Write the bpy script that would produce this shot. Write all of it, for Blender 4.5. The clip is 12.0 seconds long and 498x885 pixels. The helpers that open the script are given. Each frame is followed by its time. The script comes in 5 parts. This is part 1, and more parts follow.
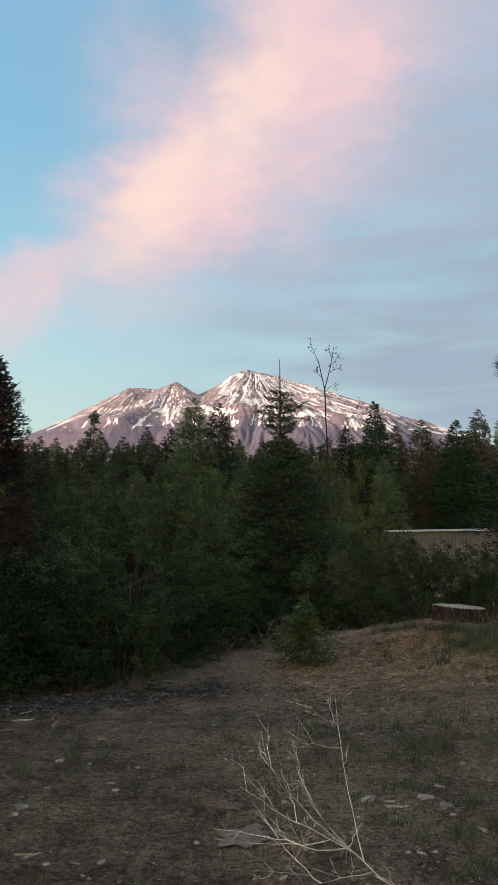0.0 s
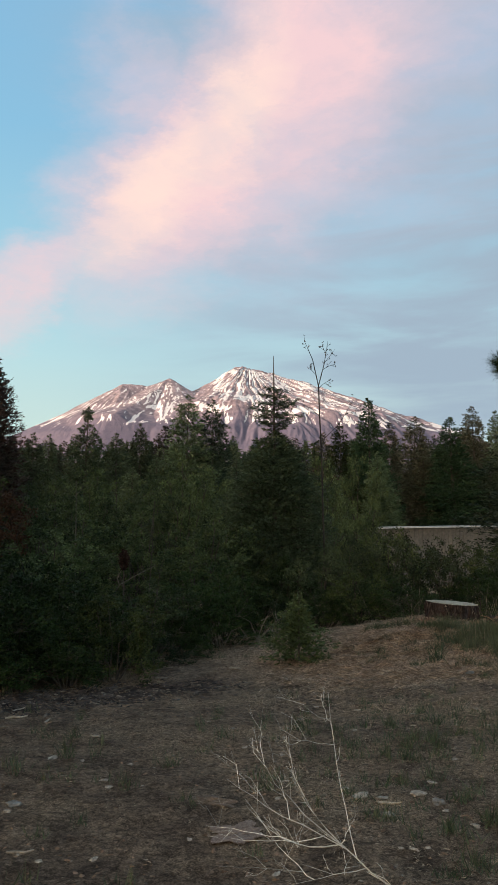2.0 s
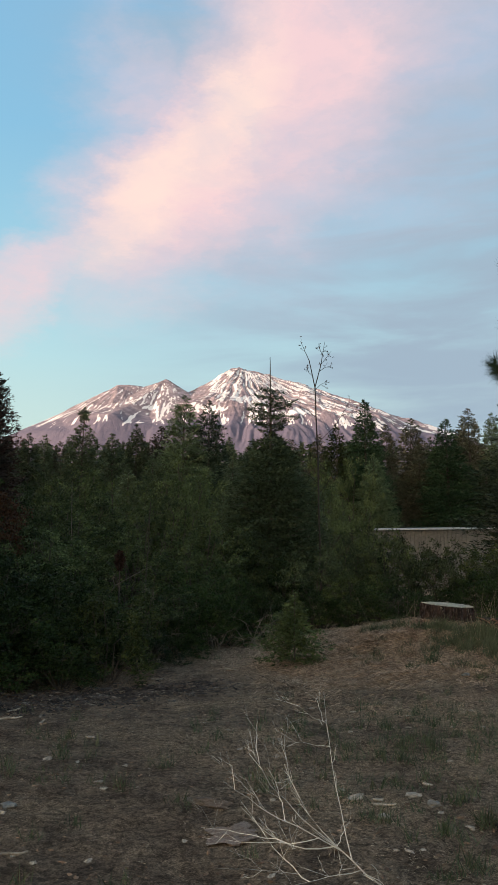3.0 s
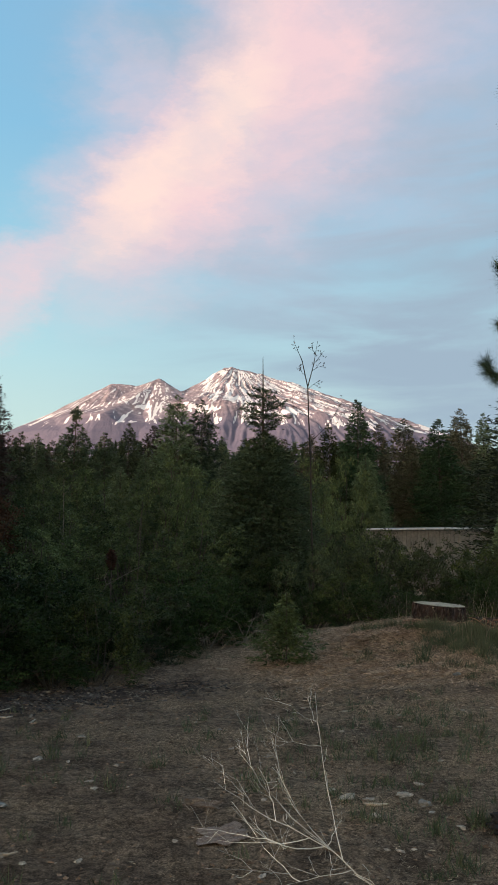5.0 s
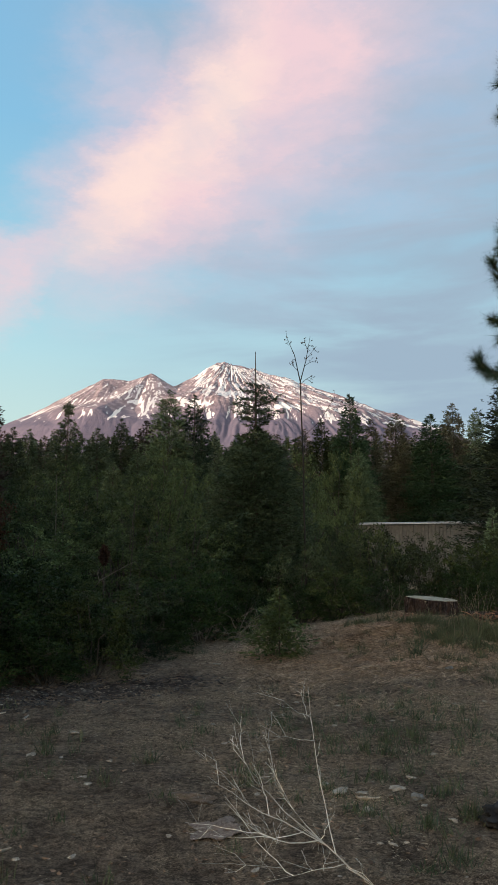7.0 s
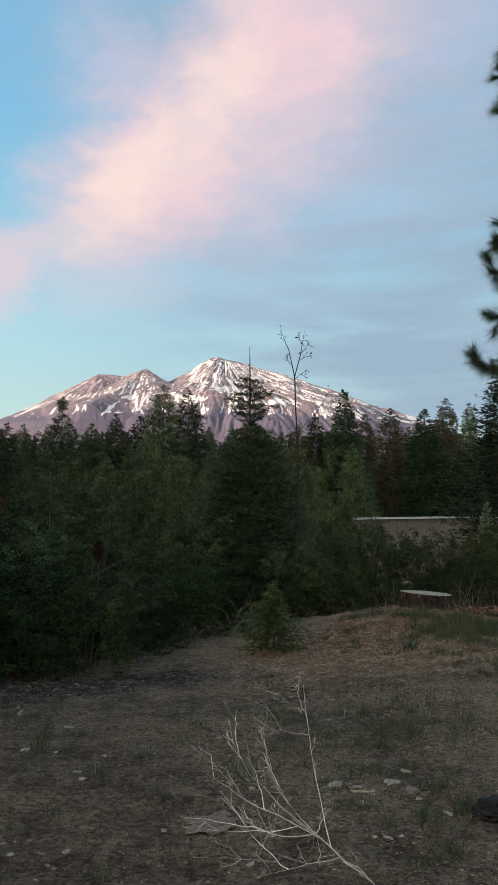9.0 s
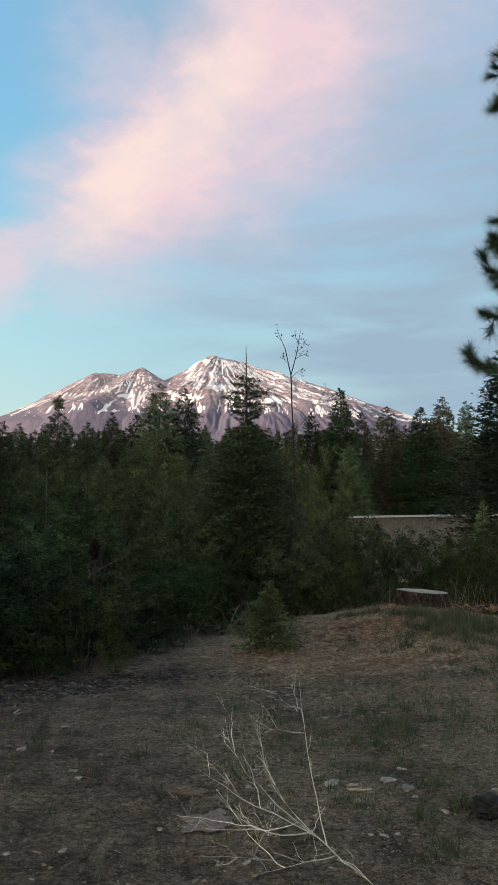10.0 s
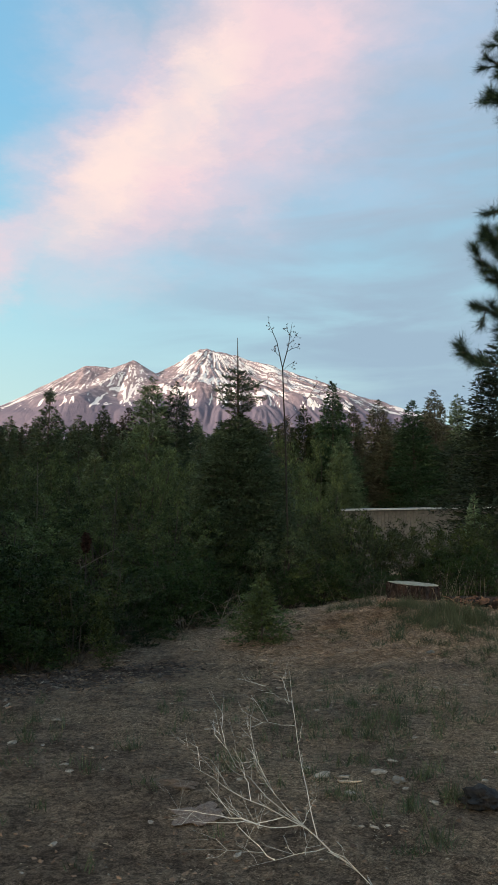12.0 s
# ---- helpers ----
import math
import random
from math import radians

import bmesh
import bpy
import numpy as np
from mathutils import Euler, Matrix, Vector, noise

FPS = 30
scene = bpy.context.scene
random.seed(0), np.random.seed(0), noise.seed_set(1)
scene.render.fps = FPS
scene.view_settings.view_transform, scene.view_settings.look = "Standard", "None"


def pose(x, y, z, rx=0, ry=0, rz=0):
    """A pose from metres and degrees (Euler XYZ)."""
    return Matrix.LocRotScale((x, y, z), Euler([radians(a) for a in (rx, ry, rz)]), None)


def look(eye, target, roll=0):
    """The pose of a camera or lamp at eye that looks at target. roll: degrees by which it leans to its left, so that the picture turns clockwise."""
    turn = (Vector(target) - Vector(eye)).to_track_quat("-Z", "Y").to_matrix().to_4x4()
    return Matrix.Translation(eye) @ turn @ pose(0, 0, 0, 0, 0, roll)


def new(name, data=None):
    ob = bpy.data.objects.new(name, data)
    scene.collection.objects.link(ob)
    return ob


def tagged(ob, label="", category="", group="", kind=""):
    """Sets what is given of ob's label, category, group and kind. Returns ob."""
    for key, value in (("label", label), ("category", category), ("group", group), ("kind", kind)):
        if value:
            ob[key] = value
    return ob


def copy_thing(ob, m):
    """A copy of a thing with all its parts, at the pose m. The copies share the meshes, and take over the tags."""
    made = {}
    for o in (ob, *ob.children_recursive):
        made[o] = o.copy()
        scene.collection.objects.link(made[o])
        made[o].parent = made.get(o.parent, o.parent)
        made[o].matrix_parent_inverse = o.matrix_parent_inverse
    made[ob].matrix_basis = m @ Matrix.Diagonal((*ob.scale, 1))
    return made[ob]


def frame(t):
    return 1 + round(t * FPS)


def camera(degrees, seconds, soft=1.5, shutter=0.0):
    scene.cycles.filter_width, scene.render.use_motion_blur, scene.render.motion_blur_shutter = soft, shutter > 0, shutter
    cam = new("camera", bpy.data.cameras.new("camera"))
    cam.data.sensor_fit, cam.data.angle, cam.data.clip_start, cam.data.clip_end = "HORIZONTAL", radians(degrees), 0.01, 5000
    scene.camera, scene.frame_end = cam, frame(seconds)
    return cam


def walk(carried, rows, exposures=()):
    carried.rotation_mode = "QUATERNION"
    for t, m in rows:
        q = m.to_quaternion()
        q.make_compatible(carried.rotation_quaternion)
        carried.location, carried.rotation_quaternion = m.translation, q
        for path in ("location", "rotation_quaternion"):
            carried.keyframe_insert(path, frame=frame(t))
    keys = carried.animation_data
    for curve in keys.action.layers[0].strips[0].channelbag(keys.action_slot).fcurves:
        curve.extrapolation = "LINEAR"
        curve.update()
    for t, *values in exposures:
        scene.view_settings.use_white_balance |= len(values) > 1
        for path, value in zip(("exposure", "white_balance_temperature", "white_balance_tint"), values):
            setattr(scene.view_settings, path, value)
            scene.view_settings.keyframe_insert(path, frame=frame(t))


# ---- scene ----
cam = camera(36.0, 12.0)
PATH = [
    (0, (0.008, 0.06, 1.584), (0.008, 2.041, 1.863), -0.1),
    (0.5, (0.007, 0.072, 1.582), (0.012, 2.052, 1.86), 0.0),
    (1, (0.009, 0.066, 1.586), (0.02, 2.047, 1.859), -0.0),
    (1.5, (0.012, 0.073, 1.583), (0.027, 2.055, 1.85), -0.2),
    (2, (0.011, 0.071, 1.585), (0.027, 2.052, 1.855), -0.1),
    (2.5, (0.014, 0.079, 1.583), (0.035, 2.06, 1.857), -0.0),
    (3, (0.008, 0.075, 1.585), (0.034, 2.056, 1.858), 0.1),
    (5, (0.012, 0.089, 1.582), (0.057, 2.069, 1.854), 0.2),
    (5.5, (0.013, 0.082, 1.582), (0.063, 2.063, 1.854), 0.1),
    (6, (0.014, 0.09, 1.581), (0.07, 2.071, 1.849), 0.1),
    (6.5, (0.012, 0.086, 1.585), (0.073, 2.068, 1.848), 0.1),
    (7, (0.013, 0.089, 1.586), (0.077, 2.071, 1.845), 0.0),
    (9, (0.011, 0.104, 1.58), (0.09, 2.087, 1.827), -0.1),
    (9.5, (0.014, 0.1, 1.582), (0.098, 2.083, 1.827), -0.1),
    (10, (0.015, 0.106, 1.581), (0.103, 2.089, 1.824), -0.2),
    (10.5, (0.018, 0.109, 1.582), (0.109, 2.092, 1.824), -0.2),
    (11, (0.02, 0.115, 1.582), (0.119, 2.099, 1.814), -0.1),
    (11.5, (0.019, 0.132, 1.578), (0.124, 2.116, 1.801), -0.1),
    (12, (0.023, 0.121, 1.581), (0.132, 2.105, 1.806), -0.3),
]
walk(cam, [(t, look(eye, target, roll)) for t, eye, target, roll in PATH], [(0, 0.0, 6560, 8), (3, 0.06, 6490, 6), (6, 0.04, 6360, 5.5), (9, 0.01, 6190, 4), (12, 0.09, 6150, 2)])

# ---- light ----
SUN_ELEVATION, SUN_TURN = radians(6.0), radians(-127.0)   # low in the west: left of the view and a little behind it


def lin(r, g, b):
    """Linear colour from 0-255 display values."""
    return tuple(((c / 255 + 0.055) / 1.055) ** 2.4 if c > 10 else c / 255 / 12.92 for c in (r, g, b)) + (1.0,)


class Nodes:
    """A thin wrapper for building node trees."""

    def __init__(self, tree):
        self.tree = tree
        tree.nodes.clear()

    def add(self, kind, inputs=(), out=0, **props):
        n = self.tree.nodes.new(kind)
        for k, v in props.items():
            setattr(n, k, v)
        for key, value in dict(inputs).items():
            if isinstance(value, bpy.types.NodeSocket):
                self.tree.links.new(value, n.inputs[key])
            else:
                n.inputs[key].default_value = value
        return n.outputs[out] if len(n.outputs) else n

    def math(self, op, a, b=0.0, c=0.0, clamp=False):
        return self.add("ShaderNodeMath", {0: a, 1: b, 2: c}, operation=op, use_clamp=clamp)

    def mix(self, fac, a, b, blend="MIX"):
        return self.add("ShaderNodeMix", {0: fac, 6: a, 7: b}, out=2, data_type="RGBA", blend_type=blend)

    def smooth(self, x, lo, hi, to_lo=0.0, to_hi=1.0):
        return self.add("ShaderNodeMapRange", {0: x, 1: lo, 2: hi, 3: to_lo, 4: to_hi}, interpolation_type="SMOOTHSTEP")

    def noise(self, vector, scale, detail=4.0, rough=0.55, distortion=0.0, out=0):
        return self.add("ShaderNodeTexNoise", {"Vector": vector, "Scale": scale, "Detail": detail, "Roughness": rough, "Distortion": distortion}, out=out)

    def mapping(self, vector, location=(0, 0, 0), rotation=(0, 0, 0), scale=(1, 1, 1), kind="POINT"):
        return self.add("ShaderNodeMapping", {"Vector": vector, "Location": location, "Rotation": rotation, "Scale": scale}, vector_type=kind)


to_sun = Vector((math.sin(SUN_TURN) * math.cos(SUN_ELEVATION), math.cos(SUN_TURN) * math.cos(SUN_ELEVATION), math.sin(SUN_ELEVATION)))


def build_sky():
    world = bpy.data.worlds.new("evening_sky")
    scene.world = world
    world.use_nodes = True
    n = Nodes(world.node_tree)
    way = n.add("ShaderNodeTexCoord")                                    # generated: the direction of the sky
    x, y, z = (n.add("ShaderNodeSeparateXYZ", {0: way}, out=i) for i in range(3))
    az = n.math("MULTIPLY", n.math("ARCTAN2", x, y), 57.2958)            # degrees to the right of the view
    el = n.math("MULTIPLY", n.math("ARCSINE", z), 57.2958)               # degrees above the horizon
    # clear evening air: pale and warm at the horizon, blue above
    air = n.add("ShaderNodeTexSky", sky_type="NISHITA", sun_disc=False, sun_elevation=SUN_ELEVATION, sun_rotation=SUN_TURN, altitude=1100.0, air_density=1.0, dust_density=0.6, ozone_density=1.5)
    air = n.mix(1.0, air, (0.16, 0.16, 0.16, 1), "MULTIPLY")
    height = n.smooth(el, 0.0, 46.0)
    ramp = n.add("ShaderNodeValToRGB", {0: height})
    stops = ramp.node.color_ramp.elements
    stops[0].position, stops[0].color = 0.0, lin(205, 222, 212)
    stops[1].position, stops[1].color = 1.0, lin(136, 186, 226)
    for at, colour in ((0.10, lin(202, 224, 222)), (0.22, lin(188, 222, 231)), (0.42, lin(164, 210, 232)), (0.7, lin(142, 195, 230))):
        e = stops.new(at)
        e.color = colour
    clear = n.mix(0.85, air, ramp)
    # the afterglow over the western horizon
    off = n.add("ShaderNodeVectorMath", {0: way, 1: tuple(to_sun)}, operation="DOT_PRODUCT", out=1)
    glow = n.math("MULTIPLY", n.smooth(off, -0.1, 1.0), n.smooth(el, -2.0, 62.0, 1.0, 0.0))
    clear = n.mix(glow, clear, (3.1, 2.15, 1.2, 1))
    # wind-warped sky coordinates
    flat = n.add("ShaderNodeCombineXYZ", {0: az, 1: el, 2: 0.0})
    warp = n.noise(n.mapping(flat, rotation=(0, 0, radians(-42)), scale=(0.06, 0.13, 1)), 1.0, 7.0, 0.68, out=1)
    warped = n.add("ShaderNodeVectorMath", {0: n.add("ShaderNodeVectorMath", {0: warp, 1: (0.5, 0.5, 0.5)}, operation="SUBTRACT"), 1: (12.0, 10.0, 0.0)}, operation="MULTIPLY")
    warped = n.add("ShaderNodeVectorMath", {0: flat, 1: warped}, operation="ADD")

    def bank(cx, cy, rx, ry, turn, lo=0.0, hi=0.85):
        """A soft cloud bank round (cx, cy) degrees."""
        p = n.mapping(warped, location=(cx, cy, 0), rotation=(0, 0, radians(turn)), scale=(rx, ry, 1), kind="TEXTURE")
        return n.smooth(n.add("ShaderNodeTexGradient", {0: p}, gradient_type="SPHERICAL", out=1), lo, hi)

    grain = n.noise(n.mapping(flat, rotation=(0, 0, radians(-42)), scale=(0.10, 0.22, 1)), 1.0, 6.0, 0.55, 0.5)
    fine = n.noise(n.mapping(warped, rotation=(0, 0, radians(-50)), scale=(0.22, 0.5, 1)), 1.0, 6.0, 0.6, 0.6)
    wisp = n.math("MULTIPLY", n.smooth(grain, 0.25, 0.75, 0.70, 1.15), n.smooth(fine, 0.3, 0.7, 0.86, 1.1))
    # thin grey-violet layer, streaked along the wind
    streak = n.noise(n.mapping(flat, rotation=(0, 0, radians(-12)), scale=(0.045, 0.26, 1)), 1.0, 5.0, 0.55, 0.4)
    side = n.smooth(n.math("ADD", az, n.math("MULTIPLY", el, 0.25)), -14.0, 14.0)
    veil = n.math("MULTIPLY", n.smooth(streak, 0.32, 0.62), n.math("MULTIPLY", side, n.smooth(el, 1.0, 12.0, 0.75, 1.0)), clamp=True)
    veil = n.math("ADD", n.math("MULTIPLY", veil, 0.66), n.math("MULTIPLY", side, 0.32), clamp=True)
    sky = n.mix(veil, clear, lin(157, 174, 194))
    lilac = n.math("MULTIPLY", n.math("MULTIPLY", bank(12.0, 34.5, 34.0, 16.0, 34.0), 0.72), wisp, clamp=True)
    sky = n.mix(lilac, sky, lin(190, 189, 209))
    # the great bank lit pink from below by the sunken sun
    pink = n.math("MAXIMUM", bank(-4.2, 27.6, 17.0, 9.0, 44.0), bank(5.0, 34.0, 17.0, 11.5, 50.0))
    pink = n.math("MAXIMUM", pink, n.math("MULTIPLY", bank(-16.5, 19.0, 14.0, 4.6, 36.0), 0.72))
    pink = n.math("MAXIMUM", pink, n.math("MULTIPLY", bank(-8.5, 32.5, 7.0, 8.0, 60.0), 0.45))
    pink = n.math("MULTIPLY", pink, wisp, clamp=True)
    sky = n.mix(pink, sky, lin(236, 202, 209))
    core = n.math("MULTIPLY", n.math("MULTIPLY", n.math("MAXIMUM", bank(-6.0, 27.0, 11.0, 4.0, 46.0), bank(-1.0, 31.0, 9.0, 5.0, 48.0)), wisp), 0.55, clamp=True)
    sky = n.mix(core, sky, lin(255, 226, 212))
    sky = n.mix(1.0, sky, (1.07, 1.07, 1.05, 1), "MULTIPLY")
    back = n.add("ShaderNodeBackground", {0: sky, 1: 1.0})
    n.add("ShaderNodeOutputWorld", {0: back})


build_sky()
sun = new("sun", bpy.data.lights.new("sun", "SUN"))
sun.data.energy, sun.data.angle, sun.data.color = 5.6, radians(0.6), (1.0, 0.75, 0.64)
sun.matrix_world = look(to_sun * 60, (0, 0, 0))


# ---- materials ----
def material(name, colours, scale=4.0, rough=0.85, bump=0.3, fine=40.0, island=0.0, through_light=0.0, specular=0.3, metal=0.0, stretch=(1, 1, 1)):
    """A surface of two or three colours mixed at two scales, with grain in the relief. island: how much single pieces differ in tone."""
    m = bpy.data.materials.new(name)
    m.use_nodes = True
    n = Nodes(m.node_tree)
    where = n.mapping(n.add("ShaderNodeTexCoord", out=3), scale=stretch)
    broad, grain = n.noise(where, scale, 5.0, 0.6), n.noise(where, fine, 4.0, 0.65)
    colour = n.mix(n.smooth(broad, 0.35, 0.65), (*colours[0], 1), (*colours[1], 1))
    if len(colours) > 2:
        colour = n.mix(n.smooth(grain, 0.45, 0.75), colour, (*colours[2], 1))
    tone = n.smooth(grain, 0.25, 0.75, 0.72, 1.28)
    if island:
        own = n.add("ShaderNodeNewGeometry", out=8)
        tone = n.math("MULTIPLY", tone, n.smooth(own, 0.0, 1.0, 1 - island, 1 + island))
        tone = n.math("MULTIPLY", tone, n.smooth(n.add("ShaderNodeObjectInfo", out=5), 0.0, 1.0, 0.62, 1.38))
    colour = n.mix(1.0, colour, n.add("ShaderNodeCombineXYZ", {0: tone, 1: tone, 2: tone}), "MULTIPLY")
    relief = n.add("ShaderNodeBump", {"Strength": bump, "Distance": 0.02, "Height": grain})
    shader = n.add("ShaderNodeBsdfPrincipled", {"Base Color": colour, "Roughness": rough, "Normal": relief, "Specular IOR Level": specular, "Metallic": metal})
    if through_light:
        shader = n.add("ShaderNodeMixShader", {0: through_light, 1: shader, 2: n.add("ShaderNodeBsdfTranslucent", {0: colour})})
    n.add("ShaderNodeOutputMaterial", {0: shader})
    return m


BARK = material("grey_brown_bark", [(0.07, 0.055, 0.045), (0.12, 0.095, 0.08)], 6, 0.95, 0.8, 50, stretch=(1, 1, 0.25))
TWIG = material("dark_twig", [(0.05, 0.04, 0.032), (0.09, 0.073, 0.06)], 8, 0.9, 0.3, 60)
DEAD = material("bleached_dead_wood", [(0.34, 0.30, 0.24), (0.5, 0.45, 0.37)], 6, 0.8, 0.3, 60, island=0.15)
FIR = material("dark_fir_needles", [(0.070, 0.103, 0.051), (0.111, 0.143, 0.070)], 1.2, 0.7, 0.0, 12, island=0.45, through_light=0.15)
SPRUCE = material("grey_green_spruce_needles", [(0.093, 0.133, 0.078), (0.140, 0.182, 0.098)], 1.5, 0.7, 0.0, 14, island=0.45, through_light=0.15, specular=0.12)
RUSTY = material("olive_brown_needles", [(0.071, 0.077, 0.047), (0.107, 0.093, 0.064)], 1.2, 0.75, 0.0, 12, island=0.45, through_light=0.15, specular=0.12)
SLIM_GREEN = material("dull_green_needles", [(0.073, 0.099, 0.050), (0.108, 0.131, 0.067)], 1.2, 0.7, 0.0, 12, island=0.45, through_light=0.15)
DARK_FIR = material("blackish_fir_needles", [(0.034, 0.053, 0.034), (0.058, 0.077, 0.045)], 1.2, 0.7, 0.0, 12, island=0.45, through_light=0.1, specular=0.12)
CEDAR_GREEN = material("deep_green_cedar_sprays", [(0.029, 0.055, 0.027), (0.044, 0.072, 0.035)], 1.0, 0.7, 0.0, 12, island=0.4, through_light=0.12, specular=0.12)
YOUNG = material("yellow_green_needles", [(0.040, 0.056, 0.021), (0.061, 0.076, 0.031)], 1.5, 0.7, 0.0, 14, island=0.4, through_light=0.2, specular=0.12)
PINE = material("long_pine_needles", [(0.028, 0.05, 0.03), (0.045, 0.07, 0.036)], 2, 0.6, 0.0, 14, island=0.4, through_light=0.1)
LEAF = material("oak_leaves", [(0.036, 0.053, 0.022), (0.120, 0.144, 0.058)], 3.2, 0.55, 0.0, 12, island=0.32, through_light=0.25, specular=0.1)
LEAF_LIGHT = material("light_oak_leaves", [(0.039, 0.058, 0.023), (0.121, 0.149, 0.059)], 3.2, 0.55, 0.0, 12, island=0.32, through_light=0.25, specular=0.1)
LEAF_MID = material("mid_green_shrub_leaves", [(0.043, 0.061, 0.022), (0.127, 0.153, 0.051)], 3.2, 0.5, 0.0, 12, island=0.32, through_light=0.2, specular=0.1)
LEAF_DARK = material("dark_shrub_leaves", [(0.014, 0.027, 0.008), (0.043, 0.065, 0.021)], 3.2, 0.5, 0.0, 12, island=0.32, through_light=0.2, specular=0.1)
LEAF_GREY = material("grey_green_shrub_leaves", [(0.031, 0.044, 0.022), (0.086, 0.105, 0.049)], 3.2, 0.55, 0.0, 12, island=0.32, through_light=0.2, specular=0.1)

LEAF_COPPER = material("coppery_young_leaves", [(0.048, 0.024, 0.014), (0.080, 0.040, 0.022)], 1.3, 0.55, 0.0, 12, island=0.32, through_light=0.2, specular=0.1)


def ground_material():
    m = bpy.data.materials.new("dry_earth")
    m.use_nodes = True
    n = Nodes(m.node_tree)
    where = n.add("ShaderNodeTexCoord", out=3)
    patch, mid = n.noise(where, 0.55, 4.0, 0.6), n.noise(where, 3.5, 6.0, 0.65, 0.4)
    bits, grain = n.noise(where, 24.0, 4.0, 0.7, 0.6), n.noise(n.mapping(where, rotation=(0, 0, 0.5), scale=(1, 1.8, 1)), 95.0, 4.0, 0.75)
    soil = n.mix(n.smooth(mid, 0.35, 0.66), (0.089, 0.065, 0.048, 1), (0.198, 0.147, 0.106, 1))
    straw = n.mix(n.smooth(grain, 0.40, 0.66), (0.152, 0.108, 0.072, 1), (0.42, 0.310, 0.207, 1))
    # flattened dry grass lies thick on the bank
    x, y = (n.add("ShaderNodeSeparateXYZ", {0: where}, out=i) for i in range(2))
    bx, by = n.math("DIVIDE", n.math("SUBTRACT", x, 1.8), 2.2), n.math("DIVIDE", n.math("SUBTRACT", y, 10.8), 1.6)
    bank = n.smooth(n.math("ADD", n.math("MULTIPLY", bx, bx), n.math("MULTIPLY", by, by)), 0.2, 1.4, 0.85, 0.0)
    thatch = n.mix(n.smooth(n.noise(n.mapping(where, rotation=(0, 0, -0.35), scale=(2.5, 7.0, 1)), 5.0, 6.0, 0.75, 0.5), 0.30, 0.70), (0.27, 0.182, 0.125, 1), (0.44, 0.312, 0.212, 1))
    colour = n.mix(n.math("MULTIPLY", n.smooth(n.math("ADD", patch, n.math("MULTIPLY", n.smooth(x, -2.5, 2.5), 0.10)), 0.46, 0.70), 0.8), soil, straw)
    colour = n.mix(bank, colour, thatch)
    tone = n.math("MULTIPLY", n.smooth(grain, 0.30, 0.70, 0.45, 1.85), n.smooth(bits, 0.32, 0.68, 0.5, 1.6))
    colour = n.mix(1.0, colour, n.add("ShaderNodeCombineXYZ", {0: tone, 1: tone, 2: tone}), "MULTIPLY")
    relief = n.add("ShaderNodeBump", {"Strength": 1.0, "Distance": 0.035, "Height": n.math("ADD", n.math("ADD", grain, bits), n.math("MULTIPLY", mid, 0.8))})
    n.add("ShaderNodeOutputMaterial", {0: n.add("ShaderNodeBsdfPrincipled", {"Base Color": colour, "Roughness": 0.97, "Specular IOR Level": 0.1, "Normal": relief})})
    return m


EARTH = ground_material()


def mountain_material():
    m = bpy.data.materials.new("volcanic_rock_and_snow")
    m.use_nodes = True
    n = Nodes(m.node_tree)
    where = n.add("ShaderNodeTexCoord", out=3)
    z = n.add("ShaderNodeSeparateXYZ", {0: where}, out=2)
    snow = n.add("ShaderNodeAttribute", attribute_name="snow", out=2)
    broad, grain = n.noise(where, 0.008, 5.0, 0.6), n.noise(where, 0.05, 6.0, 0.65)
    crags = n.noise(n.mapping(where, scale=(0.09, 0.05, 0.05)), 1.0, 6.0, 0.7, 0.5)
    rock = n.mix(n.smooth(broad, 0.35, 0.65), (0.240, 0.188, 0.203, 1), (0.35, 0.275, 0.284, 1))
    tone = n.smooth(grain, 0.3, 0.7, 0.62, 1.38)
    rock = n.mix(1.0, rock, n.add("ShaderNodeCombineXYZ", {0: tone, 1: tone, 2: tone}), "MULTIPLY")
    # wooded lower slopes, with violet haze and evening shade put into their colour
    hazed_woods = n.mix(grain, (0.12, 0.108, 0.150, 1), (0.20, 0.170, 0.21, 1))
    colour = n.mix(n.smooth(n.math("ADD", z, n.math("MULTIPLY", n.math("SUBTRACT", broad, 0.5), 160.0)), 455.0, 580.0, 1.0, 0.0), rock, hazed_woods)
    streak = n.noise(n.mapping(where, rotation=(0, 0.5, 0), scale=(0.045, 0.012, 0.008)), 1.0, 5.0, 0.65, 0.8)
    snow = n.math("ADD", snow, n.math("MULTIPLY", n.math("SUBTRACT", streak, 0.5), 0.25))
    cover = n.smooth(n.math("ADD", snow, n.math("MULTIPLY", n.math("SUBTRACT", grain, 0.5), 0.40)), 0.46, 0.54)
    colour = n.mix(cover, colour, (0.80, 0.75, 0.72, 1))
    n.add("ShaderNodeOutputMaterial", {0: n.add("ShaderNodeBsdfPrincipled", {"Base Color": colour, "Roughness": 0.9, "Specular IOR Level": 0.1, "Normal": n.add("ShaderNodeBump", {"Strength": 1.0, "Distance": 4.0, "Height": crags})})})
    return m


# ---- helpers for shapes ----
def as_mesh(name, verts, faces, mat, smooth=False):
    me = bpy.data.meshes.new(name)
    me.from_pydata([tuple(v) for v in np.asarray(verts, float).tolist()], [], [tuple(f) for f in (faces.tolist() if hasattr(faces, "tolist") else faces)])
    for one in (mat if isinstance(mat, (list, tuple)) else [mat]):
        me.materials.append(one)
    if smooth:
        me.polygons.foreach_set("use_smooth", [True] * len(me.polygons))
    me.update()
    return me


def part(name, me, parent=None, label=""):
    ob = new(name, me)
    ob.parent = parent
    return tagged(ob, label)


